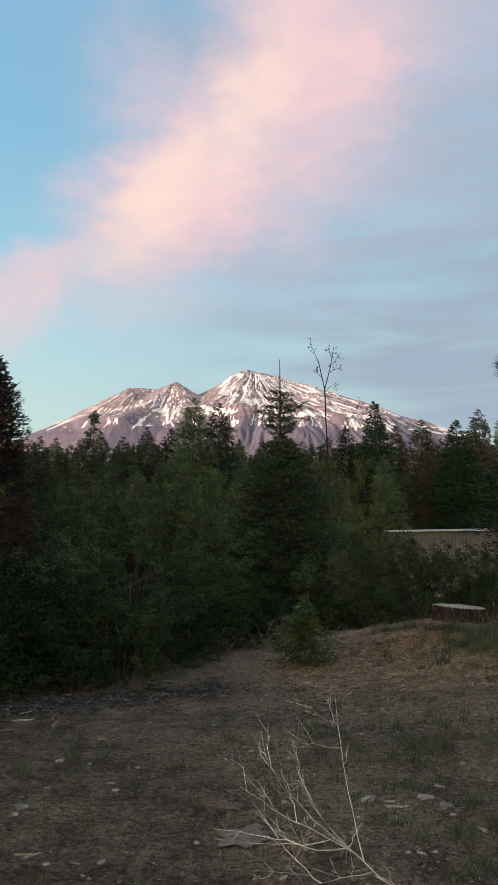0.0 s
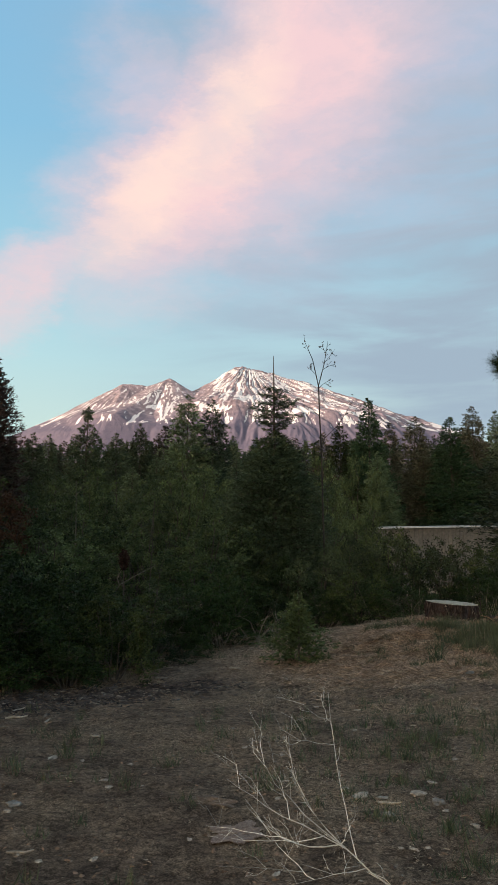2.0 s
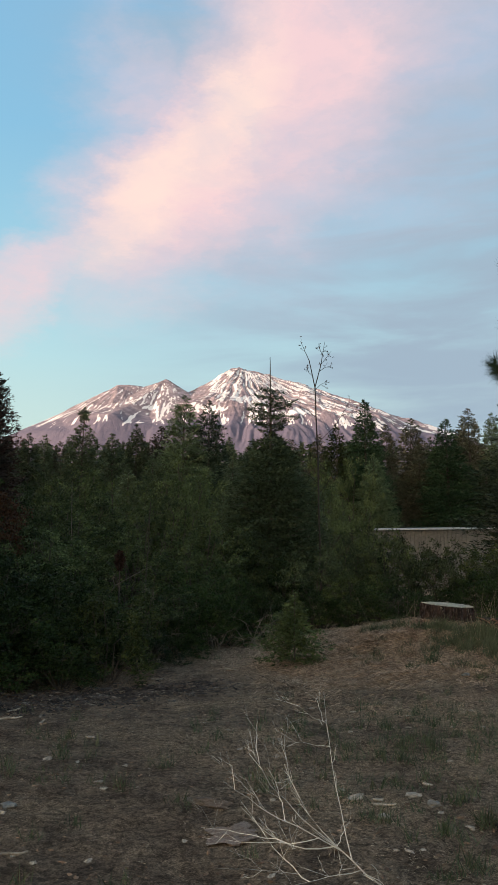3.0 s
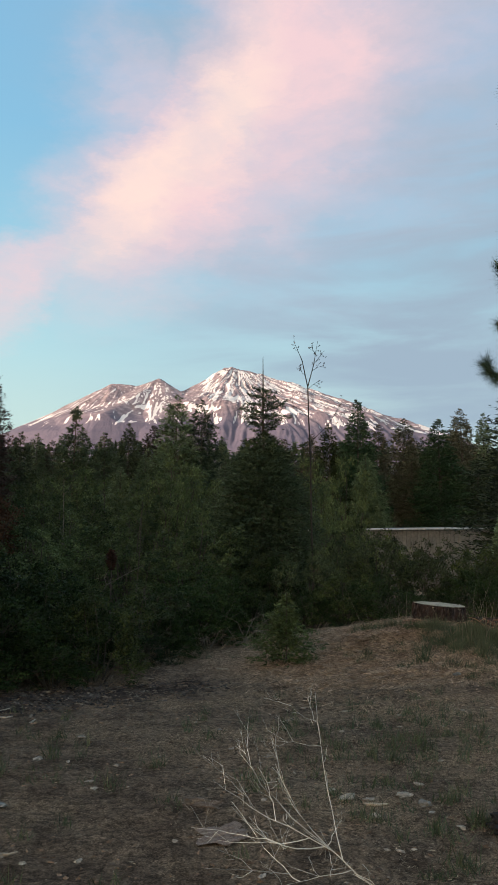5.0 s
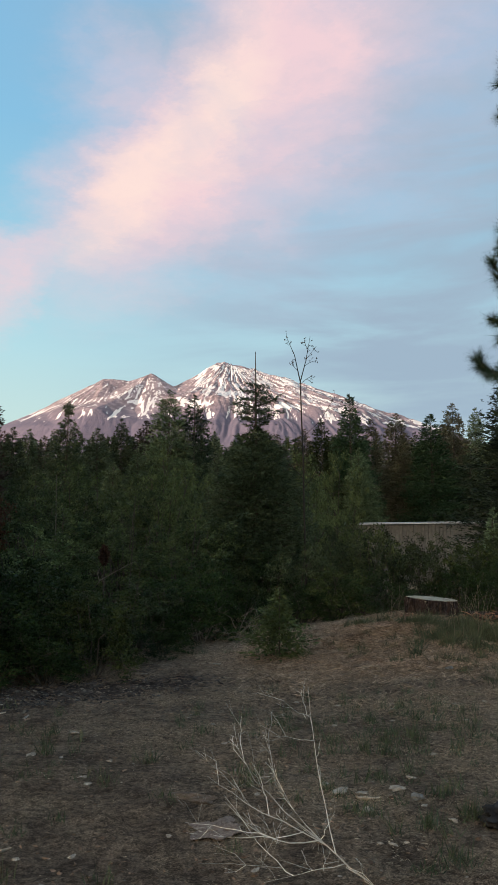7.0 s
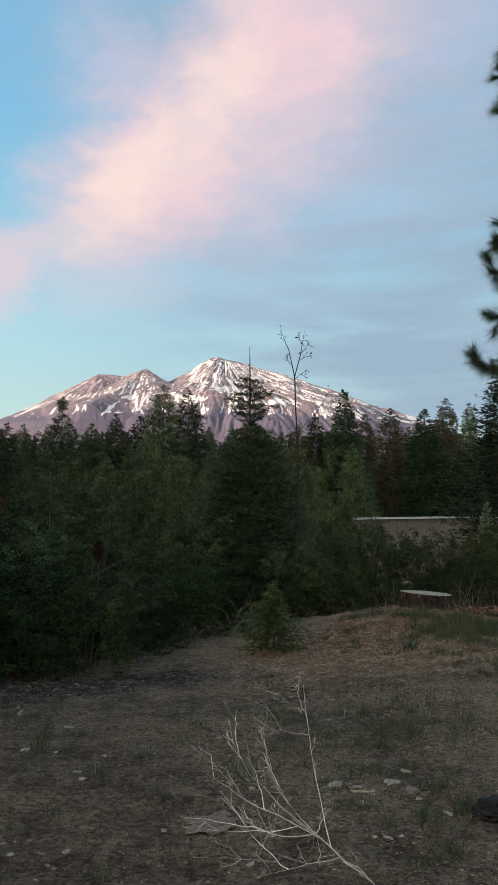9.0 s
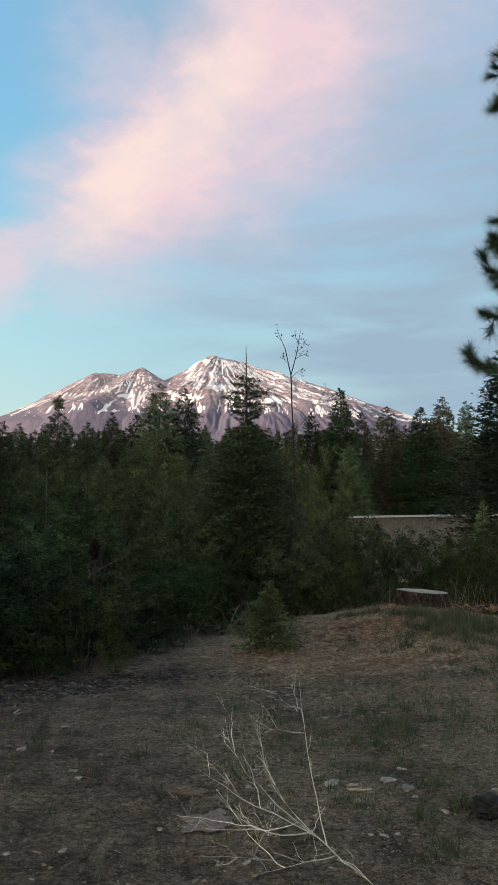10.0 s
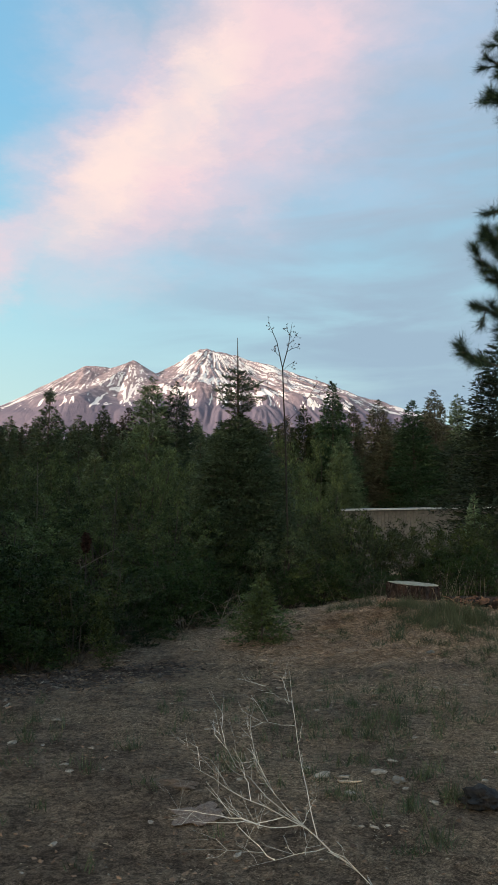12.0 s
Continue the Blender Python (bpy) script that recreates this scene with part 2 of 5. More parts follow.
class Soup:
    """Collects loose pieces of one mesh."""

    def __init__(self):
        self.v, self.f, self.count = [], [], 0

    def put(self, verts, faces):
        verts = np.asarray(verts, float).reshape(-1, 3)
        self.v.append(verts)
        self.f.extend([tuple(int(i) + self.count for i in f) for f in faces])
        self.count += len(verts)

    def tube(self, points, radii, sides=5):
        """A tapered tube along points, closed at the tip."""
        points = [Vector(p) for p in points]
        rings = []
        for i, p in enumerate(points):
            d = (points[min(i + 1, len(points) - 1)] - points[max(i - 1, 0)]).normalized()
            a = d.orthogonal().normalized()
            b = d.cross(a)
            rings.append([p + (a * math.cos(k * math.tau / sides) + b * math.sin(k * math.tau / sides)) * radii[i] for k in range(sides)])
        faces = [(i * sides + k, i * sides + (k + 1) % sides, (i + 1) * sides + (k + 1) % sides, (i + 1) * sides + k) for i in range(len(points) - 1) for k in range(sides)]
        faces.append(tuple(range((len(points) - 1) * sides, len(points) * sides)))
        faces.append(tuple(range(sides - 1, -1, -1)))
        self.put([tuple(v) for r in rings for v in r], faces)

    def slivers(self, base, way, side, length, width):
        """Many thin triangles: needles, sprays and blades."""
        base, way, side = (np.asarray(a, float) for a in (base, way, side))
        length, width = np.asarray(length, float).reshape(-1, 1), np.asarray(width, float).reshape(-1, 1)
        v = np.stack([base - side * width / 2, base + side * width / 2, base + way * length], 1).reshape(-1, 3)
        k = len(base)
        self.v.append(v)
        self.f.extend(map(tuple, (np.arange(k * 3).reshape(k, 3) + self.count).tolist()))
        self.count += k * 3

    def leaves(self, base, way, side, length, width):
        """Many diamond leaves, folded a little along the rib."""
        base, way, side = (np.asarray(a, float) for a in (base, way, side))
        length, width = np.asarray(length, float).reshape(-1, 1), np.asarray(width, float).reshape(-1, 1)
        mid = base + way * length * 0.45
        v = np.stack([base, mid + side * width / 2, base + way * length, mid - side * width / 2], 1).reshape(-1, 3)
        k = len(base)
        self.v.append(v)
        self.f.extend(map(tuple, (np.arange(k * 4).reshape(k, 4) + self.count).tolist()))
        self.count += k * 4

    def mesh(self, name, mat, smooth=False):
        return as_mesh(name, np.concatenate(self.v), self.f, mat, smooth)


def unit(a):
    return a / (np.linalg.norm(a, axis=-1, keepdims=True) + 1e-9)


def sides_for(way, rng):
    return unit(np.cross(way, unit(rng.normal(size=way.shape))))


# ---- the ground ----
def swell(x, y):
    """The lie of the land: a bank under the stump, a shallow dip before the thicket, a long unseen ridge added in the
    west to shade the clearing.
    """
    h = 0.42 * math.exp(-(((x - 3.4) / 1.95) ** 2 + ((y - 12.6) / 2.6) ** 2))
    h += 0.06 * math.exp(-(((x - 2.1) / 1.2) ** 2 + ((y - 11.0) / 1.1) ** 2))
    h -= 0.06 * math.exp(-(((x + 1.5) / 2.5) ** 2 + ((y - 9.0) / 1.6) ** 2))
    far = max(0.0, min(1.0, (y - 20) / 20))
    h -= 0.35 * far * far * (3 - 2 * far)
    # added ridge out of view: keeps the low sun off the clearing
    if x < -120:
        k = min(1.0, (-x - 120) / 380)
        h += 100 * k * k * (3 - 2 * k) * math.exp(-(max(0.0, abs(y + 150) - 500) / 350) ** 2)
    return h


def rough_ground(x, y):
    h = swell(x, y)
    if -9 < x < 12 and 1 < y < 20:
        p = Vector((x, y, 0.0))
        h += 0.035 * noise.noise(p * 1.1) + 0.018 * noise.noise(p * 3.7) + 0.015 * noise.noise(p * 7.5)
        if x > 0.2 and y > 8:
            edge = max(0.0, min(1.0, (y - 10.75 - 0.25 * noise.noise(p * 1.3)) / 0.4))
            h += 0.11 * edge * edge * (3 - 2 * edge) * max(0.0, min(1.0, (x - 0.85) * 0.9, (3.4 - x) * 1.5)) * math.exp(-max(0.0, y - 11.4))
            h += 0.035 * noise.noise(Vector((x * 0.8, y * 3.6 - x * 1.3, 3.0))) + 0.030 * noise.noise(Vector((x * 2.6, y * 8.0 - x * 3.0, 8.0)))
    return h


def axis(lo, hi, step, low_end, high_end):
    inner = list(np.arange(lo, hi + 1e-6, step))
    out, s = [], step
    while (out[-1] if out else hi) < high_end:
        s *= 1.22
        out.append((out[-1] if out else hi) + s)
    back, s = [], step
    while (back[-1] if back else lo) > low_end:
        s *= 1.22
        back.append((back[-1] if back else lo) - s)
    return np.array(back[::-1] + inner + out)


def build_ground():
    xs, ys = axis(-5.0, 6.5, 0.065, -4500, 4500), axis(3.0, 16.0, 0.065, -4500, 4800)
    verts = [(x, y, rough_ground(x, y)) for y in ys.tolist() for x in xs.tolist()]
    w = len(xs)
    i = np.arange(w * (len(ys) - 1)).reshape(-1, w)[:, :-1].reshape(-1)
    ob = new("ground", as_mesh("ground", verts, np.stack([i, i + 1, i + w + 1, i + w], 1), EARTH, True))
    tagged(ob, "dry brown earth clearing with litter and thin grass", "ground", kind="structure")


build_ground()


# ---- the mountain ----
def ridge_height(x, y, ax, ay, az, bx, by, bz, slope, hollow):
    """Height of the slopes below a crest line from a to b, on a whole grid."""
    dx, dy = bx - ax, by - ay
    t = np.clip(((x - ax) * dx + (y - ay) * dy) / (dx * dx + dy * dy + 1e-9), 0, 1)
    r = np.hypot(x - ax - t * dx, y - ay - t * dy)
    return az + (bz - az) * t - slope * r / (1 + hollow * r) - 0.55 * np.maximum(0, r - 520)


CRESTS = [
    (-25, 3600, 858, 60, 3620, 846, 0.78, 0.0009),
    (60, 3620, 845, 290, 3560, 768, 0.60, 0.0006),
    (290, 3560, 768, 420, 3530, 716, 0.60, 0.0004),
    (420, 3530, 716, 640, 3500, 636, 0.55, 0.0004),
    (640, 3500, 636, 960, 3450, 524, 0.50, 0.0002),
    (-544, 3400, 724, -430, 3400, 712, 0.62, 0.0002),
    (-430, 3400, 712, -330, 3400, 750, 0.66, 0.0002),
    (-544, 3400, 724, -700, 3390, 618, 0.55, 0.0002),
    (-700, 3390, 618, -960, 3380, 498, 0.50, 0.0002),
    (-330, 3400, 750, -120, 3330, 610, 0.60, 0.0005),
    (-25, 3600, 856, -60, 3400, 690, 0.62, 0.0006),
    (60, 3620, 838, 120, 3400, 690, 0.62, 0.0006),
]


def flow(z, dx, dy):
    """For each cell: the lowest neighbour, the drop towards it, and how much ground drains through the cell."""
    rows, cols = z.shape
    best, to = np.zeros(z.shape), np.arange(z.size).reshape(z.shape)
    index = to.copy()
    for i, j in ((0, 1), (0, -1), (1, 0), (-1, 0), (1, 1), (1, -1), (-1, 1), (-1, -1)):
        a, b = slice(max(0, -i), rows - max(0, i)), slice(max(0, -j), cols - max(0, j))
        c, d = slice(max(0, i), rows - max(0, -i)), slice(max(0, j), cols - max(0, -j))
        fall = (z[a, b] - z[c, d]) / math.hypot(i * dy, j * dx)
        better = fall > best[a, b]
        best[a, b] = np.where(better, fall, best[a, b])
        to[a, b] = np.where(better, index[c, d], to[a, b])
    area, goes = [1.0] * z.size, to.reshape(-1).tolist()
    for k in np.argsort(-z.reshape(-1), kind="stable").tolist():
        if goes[k] != k:
            area[goes[k]] += area[k]
    return best, np.array(area).reshape(z.shape)


def build_mountain():
    """Two volcanic cones, cut by running water and melt into ribs and gullies; snow lies in the gullies."""
    dx, dy = 4.6, 7.0
    xs, ys = np.arange(-1450, 1500, dx), np.arange(2560, 3720, dy)
    x, y = np.meshgrid(xs, ys)
    z = np.max([ridge_height(x, y, *c) for c in CRESTS], axis=0)
    bumps = np.array([noise.fractal(Vector((u * 0.012, v * 0.012, 1.0)), 0.75, 2.1, 6) for v in ys.tolist() for u in xs.tolist()]).reshape(z.shape)
    broad = np.array([noise.fractal(Vector((u * 0.0045, v * 0.0045, 7.0)), 0.9, 2.0, 3) for v in ys.tolist() for u in xs.tolist()]).reshape(z.shape)
    hard = np.clip(0.42 + 1.0 * broad, 0.03, 1.2)                # some flanks are hard lava, some loose ash
    main = np.clip((x + 260) / 160, 0, 1)

    def fan(cx, cy, often, seed, octaves=5):
        """Ribs and chutes that run down and apart from a summit."""
        turn, far = np.arctan2(x - cx, cy - y) + 0.05 * broad, np.hypot(x - cx, y - cy)
        return np.array([noise.fractal(Vector((a * often, r * 0.0035, seed)), 0.75, 2.2, octaves) for a, r in zip(turn.reshape(-1).tolist(), far.reshape(-1).tolist())]).reshape(z.shape)

    west = 1 / (1 + np.exp((x + 430) / 12))
    chutes = west * fan(-500, 3470, 13.0, 3.0, 3) + (1 - west) * fan(-335, 3450, 15.0, 5.0, 3)
    couloirs = fan(25, 3700, 24.0, 9.0, 4)
    ribs = (1 - main) * chutes + main * couloirs
    z = z + 10 + (2.5 + 6 * main) * bumps + 7 * broad + (2.0 + 8 * main) * ribs
    for step in range(6):
        slope, area = flow(z, dx, dy)
        z = z - np.minimum((0.10 + 0.40 * main) * hard * np.sqrt(area) * slope, 0.22 * slope * dx)
        soft = z.copy()
        soft[1:-1, 1:-1] = (z[:-2, 1:-1] + z[2:, 1:-1] + z[1:-1, :-2] + z[1:-1, 2:]) / 4
        z = 0.88 * z + 0.12 * soft
    drift = np.array([noise.fractal(Vector((u * 0.008, v * 0.008, 21.0)), 0.7, 2.0, 4) for v in ys.tolist() for u in xs.tolist()]).reshape(z.shape)
    band = np.array([noise.fractal(Vector((u * 0.010, h * 0.030, 33.0)), 0.6, 2.0, 4) for u, h in zip(x.reshape(-1).tolist(), z.reshape(-1).tolist())]).reshape(z.shape)
    bench = np.exp(-((z - 562) / 62) ** 2)                       # old snow lies along the benches halfway up
    line = 1 - np.minimum(1, np.abs(chutes) * 4.0)               # and in thin lines down the chutes
    small = 0.5 + 1.0 * (line - 0.68) + 0.22 * drift + bench * (0.17 + 0.85 * band)
    line = 1 - np.minimum(1, np.abs(couloirs) * 3.0)
    great = 0.5 + 0.75 * (line - 0.44) + 0.11 * np.clip((z - 660) / 150, -1.2, 0.8) + 0.30 * drift + bench * 0.75 * band - 0.05 * np.clip((x - 150) / 400, 0, 1)
    snow = small + (great - small) * main - 0.6 * np.clip((490 - z) / 50, 0, 1) - 0.30 * np.clip((z - 828) / 14, 0, 1) - 0.12 * np.clip((z - 722) / 12, 0, 1) * (1 - main)
    w = len(xs)
    i = np.arange(w * (len(ys) - 1)).reshape(-1, w)[:, :-1].reshape(-1)
    verts = np.stack([x, y, z], -1).reshape(-1, 3)
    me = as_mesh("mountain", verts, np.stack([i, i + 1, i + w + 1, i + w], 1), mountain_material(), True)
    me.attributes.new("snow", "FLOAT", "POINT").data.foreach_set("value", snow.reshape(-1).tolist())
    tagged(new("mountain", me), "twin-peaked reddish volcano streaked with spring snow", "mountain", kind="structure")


build_mountain()


# ---- conifers ----
def conifer(label, height, line, needles, seed, limbs=430, spray=0.125, dens=56, droop=0.12, shelf=0.25, rough=0.13, whorls=(), fork=None, name="conifer_tree", thick=0.42):
    """A conifer at the origin: trunk with limbs, and a crown of needle sprays. line: crown radius at rising shares of the height; whorls: single rings of limbs on a thin top (share, radius, limbs)."""
    rng = np.random.default_rng(seed)
    root = tagged(new(name), label, "tree")
    wood, green = Soup(), Soup()
    ts, rs = (np.array(c) for c in zip(*line))
    lean = rng.normal(size=2) * 0.010
    wood.tube([(lean[0] * h * height, lean[1] * h * height, h * height) for h in (-0.02, 0.0, 0.3, 0.7, 1.0)], [height * 0.016, height * 0.0145, height * 0.011, height * 0.0055, 0.006], 7)
    grid = np.linspace(max(0.02, ts[0]), min(0.995, ts[-1]), 400)
    share = np.cumsum((np.interp(grid, ts, rs) + 0.30 * rs.max()) * np.clip(0.3 + 2 * grid, 0.3, 1.0))
    t = np.interp(rng.uniform(0, share[-1], limbs), share, grid)
    ring = (np.round(t * 26) + rng.normal(size=limbs) * 0.12) / 26
    t = np.clip(np.where(rng.random(limbs) < shelf, ring, t), 0.01, grid[-1])
    turn = rng.uniform(0, math.tau, limbs)
    long = np.interp(t, ts, rs) * rng.uniform(1 - rough * 1.6, 1 + rough * 0.8, limbs)
    long *= 1 + rough * np.array([noise.noise(Vector((math.cos(a) * 1.5 + seed, math.sin(a) * 1.5, h * 9))) for a, h in zip(turn, t)])
    rise = 0.32 * t - droop * 1.6 * (1 - t) + rng.normal(size=limbs) * 0.12
    rows = [(float(a), float(b), float(c), float(d)) for a, b, c, d in zip(t, turn, long, rise)]
    for share_at, radius, count in whorls:
        first = rng.uniform(0, math.tau)
        rows += [(share_at + rng.normal() * 0.004, first + k * math.tau / count + rng.normal() * 0.2, radius * rng.uniform(0.7, 1.1), 0.10 + rng.normal() * 0.10) for k in range(count)]
    for i, (h, a, reach, up) in enumerate(rows):
        reach = max(reach, 0.03)
        d, across = np.array([math.cos(a), math.sin(a), up]), np.array([-math.sin(a), math.cos(a), 0.0])
        start = np.array([lean[0] * h * height, lean[1] * h * height, h * height])
        sag = rng.normal() * 0.06 - 0.05 + (0.20 if i >= limbs else 0.0)
        if (reach > 0.8 and i % 3 == 0) or i >= limbs:
            wood.tube([start + d * reach * u + np.array([0, 0, sag * reach * u * u]) for u in (0, 0.5, 0.95)], [0.006 + reach * 0.008, 0.004 + reach * 0.005, 0.003], 3)
        m = max(20, int(dens * reach * (1.6 if i >= limbs else 1.0)))
        u = 1 - 0.85 * rng.random(m) ** 1.25
        wide = (0.10 + 0.22 * (1 - u) + 0.10 * np.minimum(u * 2, 1)) * reach
        base = start + d * (reach * u)[:, None] + across * (rng.normal(size=m) * wide * 0.8)[:, None]
        base[:, 2] += sag * reach * u * u + rng.normal(size=m) * 0.045 * min(reach, 1.2)
        way = unit(d * rng.uniform(0.4, 1.0, (m, 1)) + across * (rng.normal(size=m) * 0.75)[:, None] + np.array([0, 0, 1.0]) * (rng.normal(size=m) * 0.35 + 0.05)[:, None])
        flat = unit(np.cross(way, np.array([0, 0, 1.0]) + rng.normal(size=(m, 3)) * 0.9))
        size = spray * rng.uniform(0.55, 1.25, m)
        green.slivers(base, way, flat, size, size * thick)
    k = limbs * 7                                                # the shaded inside of the crown
    t = np.interp(rng.uniform(0, share[-1], k), share, grid)
    turn, out = rng.uniform(0, math.tau, k), np.interp(t, ts, rs) * rng.uniform(0.05, 0.80, k)
    base = np.stack([np.cos(turn) * out + lean[0] * t * height, np.sin(turn) * out + lean[1] * t * height, t * height], 1)
    way = unit(np.stack([np.cos(turn), np.sin(turn), rng.normal(size=k) * 0.5 + 0.1], 1))
    green.slivers(base, way, sides_for(way, rng), np.minimum(spray * 2.2, 0.04 + out * 0.5), np.minimum(spray * 1.1, 0.025 + out * 0.3))
    for x, z0, z1 in ([fork] if fork else []):                   # a second leader beside the first
        wood.tube([(0, 0, z0 * height * 0.94), (x, 0.05, z0 * height), (x * 1.1, 0.05, z1 * height)], [0.03, 0.025, 0.008], 5)
        base = np.array([x, 0.05, 0]) + np.stack([rng.normal(size=500) * 0.12, rng.normal(size=500) * 0.12, rng.uniform(z0 + 0.25 * (z1 - z0), z1, 500) * height], 1)
        way = unit(rng.normal(size=(500, 3)) + np.array([0, 0, 0.5]))
        green.slivers(base, way, sides_for(way, rng), [spray] * 500, [spray * 0.4] * 500)
    part("trunk", wood.mesh("trunk", BARK), root, "brown trunk with limbs")
    part("crown", green.mesh("crown", needles), root)
    return root


def stand(tree, x, y, height, base_height, wide=1.0, turn=0.0):
    """A copy of a tree, scaled to a height, on the ground."""
    k = height / base_height
    own = tree.scale
    return copy_thing(tree, Matrix.Translation((x, y, swell(x, y) - 0.03)) @ Matrix.Rotation(turn, 4, "Z") @ Matrix.Diagonal((k * wide / own[0], k * wide / own[1], k / own[2], 1)))


def place(tree, x, y, height, base_height, wide=1.0, turn=0.0):
    k = height / base_height
    tree.matrix_basis = Matrix.Translation((x, y, swell(x, y) - 0.03)) @ Matrix.Rotation(turn, 4, "Z") @ Matrix.Diagonal((k * wide, k * wide, k, 1))


FIR_LINE = ((0.0, 2.0), (0.2, 2.2), (0.5, 1.8), (0.68, 1.32), (0.82, 0.88), (0.9, 0.58), (0.95, 0.32), (1.0, 0.04))
SLIM_LINE = ((0.0, 1.5), (0.3, 1.6), (0.6, 1.25), (0.8, 0.82), (0.92, 0.45), (0.97, 0.2), (1.0, 0.03))
RUSTY_LINE = ((0.0, 1.5), (0.3, 1.7), (0.6, 1.32), (0.8, 0.95), (0.92, 0.56), (0.96, 0.36), (1.0, 0.05))
CEDAR_LINE = ((0.0, 1.8), (0.2, 1.95), (0.45, 1.65), (0.7, 1.02), (0.83, 0.62), (0.92, 0.36), (0.97, 0.18), (1.0, 0.03))
RAGGED_LINE = ((0.0, 1.9), (0.3, 2.0), (0.6, 1.45), (0.78, 0.9), (0.88, 0.5), (0.905, 0.12), (0.93, 0.3), (0.97, 0.36), (1.0, 0.08))


def forest():
    a = conifer("tall dark green fir in the wood behind the clearing", 10, FIR_LINE, FIR, 3)
    b = conifer("narrow dark green conifer in the wood behind the clearing", 10, SLIM_LINE, SLIM_GREEN, 4, 380)
    c = conifer("olive-brown old conifer with a blunt top", 10, RUSTY_LINE, RUSTY, 5, 380, 0.12, 56, 0.10, 0.5, 0.2)
    d = conifer("yellow-green young conifer among the trees", 10, SLIM_LINE, YOUNG, 6, 380, 0.12, 56, 0.0, 0.1, 0.2)
    e = conifer("very dark fir with a ragged top", 10, FIR_LINE, DARK_FIR, 7, 400, 0.115, 56, 0.08, 0.4, 0.2)
    f = conifer("ragged dark conifer with a thin forked top", 10, RAGGED_LINE, FIR, 8, 420, 0.115, 56, 0.08, 0.3, 0.18, (), (-0.5, 0.90, 0.975))
    g = conifer("smooth dense dark green cedar behind the shed", 10, CEDAR_LINE, CEDAR_GREEN, 9, 500, 0.115, 60, -0.10, 0.0, 0.09, (), None, "cedar_tree")
    place(a, -3.29, 42, 10.43, 10, 1.05, 1.5)
    place(e, -1.70, 43, 10.31, 10, 1.0, 3.4)
    place(f, -8.54, 41, 9.48, 10, 1.0, 2.3)
    place(b, -12.15, 44, 8.57, 10, 1.0, 3.7)
    place(c, -10.90, 47, 8.44, 10, 1.0, 0.4)
    place(g, 8.17, 49, 11.61, 10, 1.0, 1.5)
    place(d, 6.12, 47, 9.67, 10, 0.95, 0.9)
    for kind, x, y, h, base, wide, turn in (
        (b, -11.73, 46, 8.77, 10, 0.9, 3.9), (b, -7.24, 44, 8.56, 10, 1.15, 0.1), (b, -6.16, 46, 9.45, 10, 0.95, 5.2), (c, -5.01, 48, 9.57, 10, 1.1, 1.6), (g, 13.23, 48, 10.20, 10, 1.3, 6.2), (c, 11.25, 50, 10.49, 10, 1.05, 2.9), (c, 15.94, 52, 11.57, 10, 0.9, 5.2),):
        stand(kind, x, y, h, base, wide, turn)
    for kind, x, y, h, base, wide, turn in (
        (c, 16.12, 55, 11.20, 10, 0.85, 3.0), (b, 20.02, 60, 12.74, 10, 0.8, 4.0), (c, 5.30, 50, 9.44, 10, 0.9, 3.9), (c, 10.79, 55, 10.92, 10, 0.8, 5.4), (b, 13.54, 54, 9.87, 10, 0.8, 3.2), (d, 18.13, 50, 10.07, 10, 1.2, 4.6), (b, -12.75, 42, 8.01, 10, 1.1, 4.2),):
        stand(kind, x, y, h, base, wide, turn)
    for kind, x, y, h, base, wide, turn in (
        (b, -0.68, 52, 9.52, 10, 0.9, 1.9), (a, 0.64, 50, 9.05, 10, 1.0, 0.2), (c, 3.77, 52, 9.34, 10, 1.0, 5.4), (b, 8.15, 54, 10.05, 10, 0.9, 2.9),):
        stand(kind, x, y, h, base, wide, turn)
    for kind, x, y, h, base, wide, turn in (
        (b, -9.26, 38, 5.89, 10, 1.3, 4.4), (d, -6.93, 36, 5.74, 10, 1.2, 5.7), (b, -5.22, 36, 5.74, 10, 1.3, 2.4), (a, -4.02, 37, 6.47, 10, 1.1, 5.0), ):
        stand(kind, x, y, h, base, wide, turn)
    for kind, x, y, h, base, wide, turn in (
        (a, -0.32, 35, 5.82, 10, 1.2, 5.8), (a, 8.30, 47, 7.77, 10, 1.1, 5.4), (c, 11.59, 49, 8.03, 10, 1.1, 0.6), (a, 15.33, 48, 7.92, 10, 1.2, 0.8), (a, 3.85, 33, 4.70, 10, 1.2, 1.3), ):
        stand(kind, x, y, h, base, wide, turn)
    # unseen trees added beside the clearing, past the view's left edge, to shade it
    for kind, x, y, h, base, wide, turn in ((b, -7.5, 8.0, 8.5, 10, 1.3, 0.4), (b, -6.6, 3.6, 7.5, 10, 1.3, 4.0), (b, -5.0, 7.2, 7.0, 10, 1.3, 1.0), (a, -5.6, 10.0, 8.5, 10, 0.95, 5.0), (a, -8.5, 13.0, 9.5, 10, 1.1, 2.4)):
        stand(kind, x, y, h, base, wide, turn)
    stand(e, 10.61, 26.0, 8.82, 10, 1.5, 5.5)


forest()


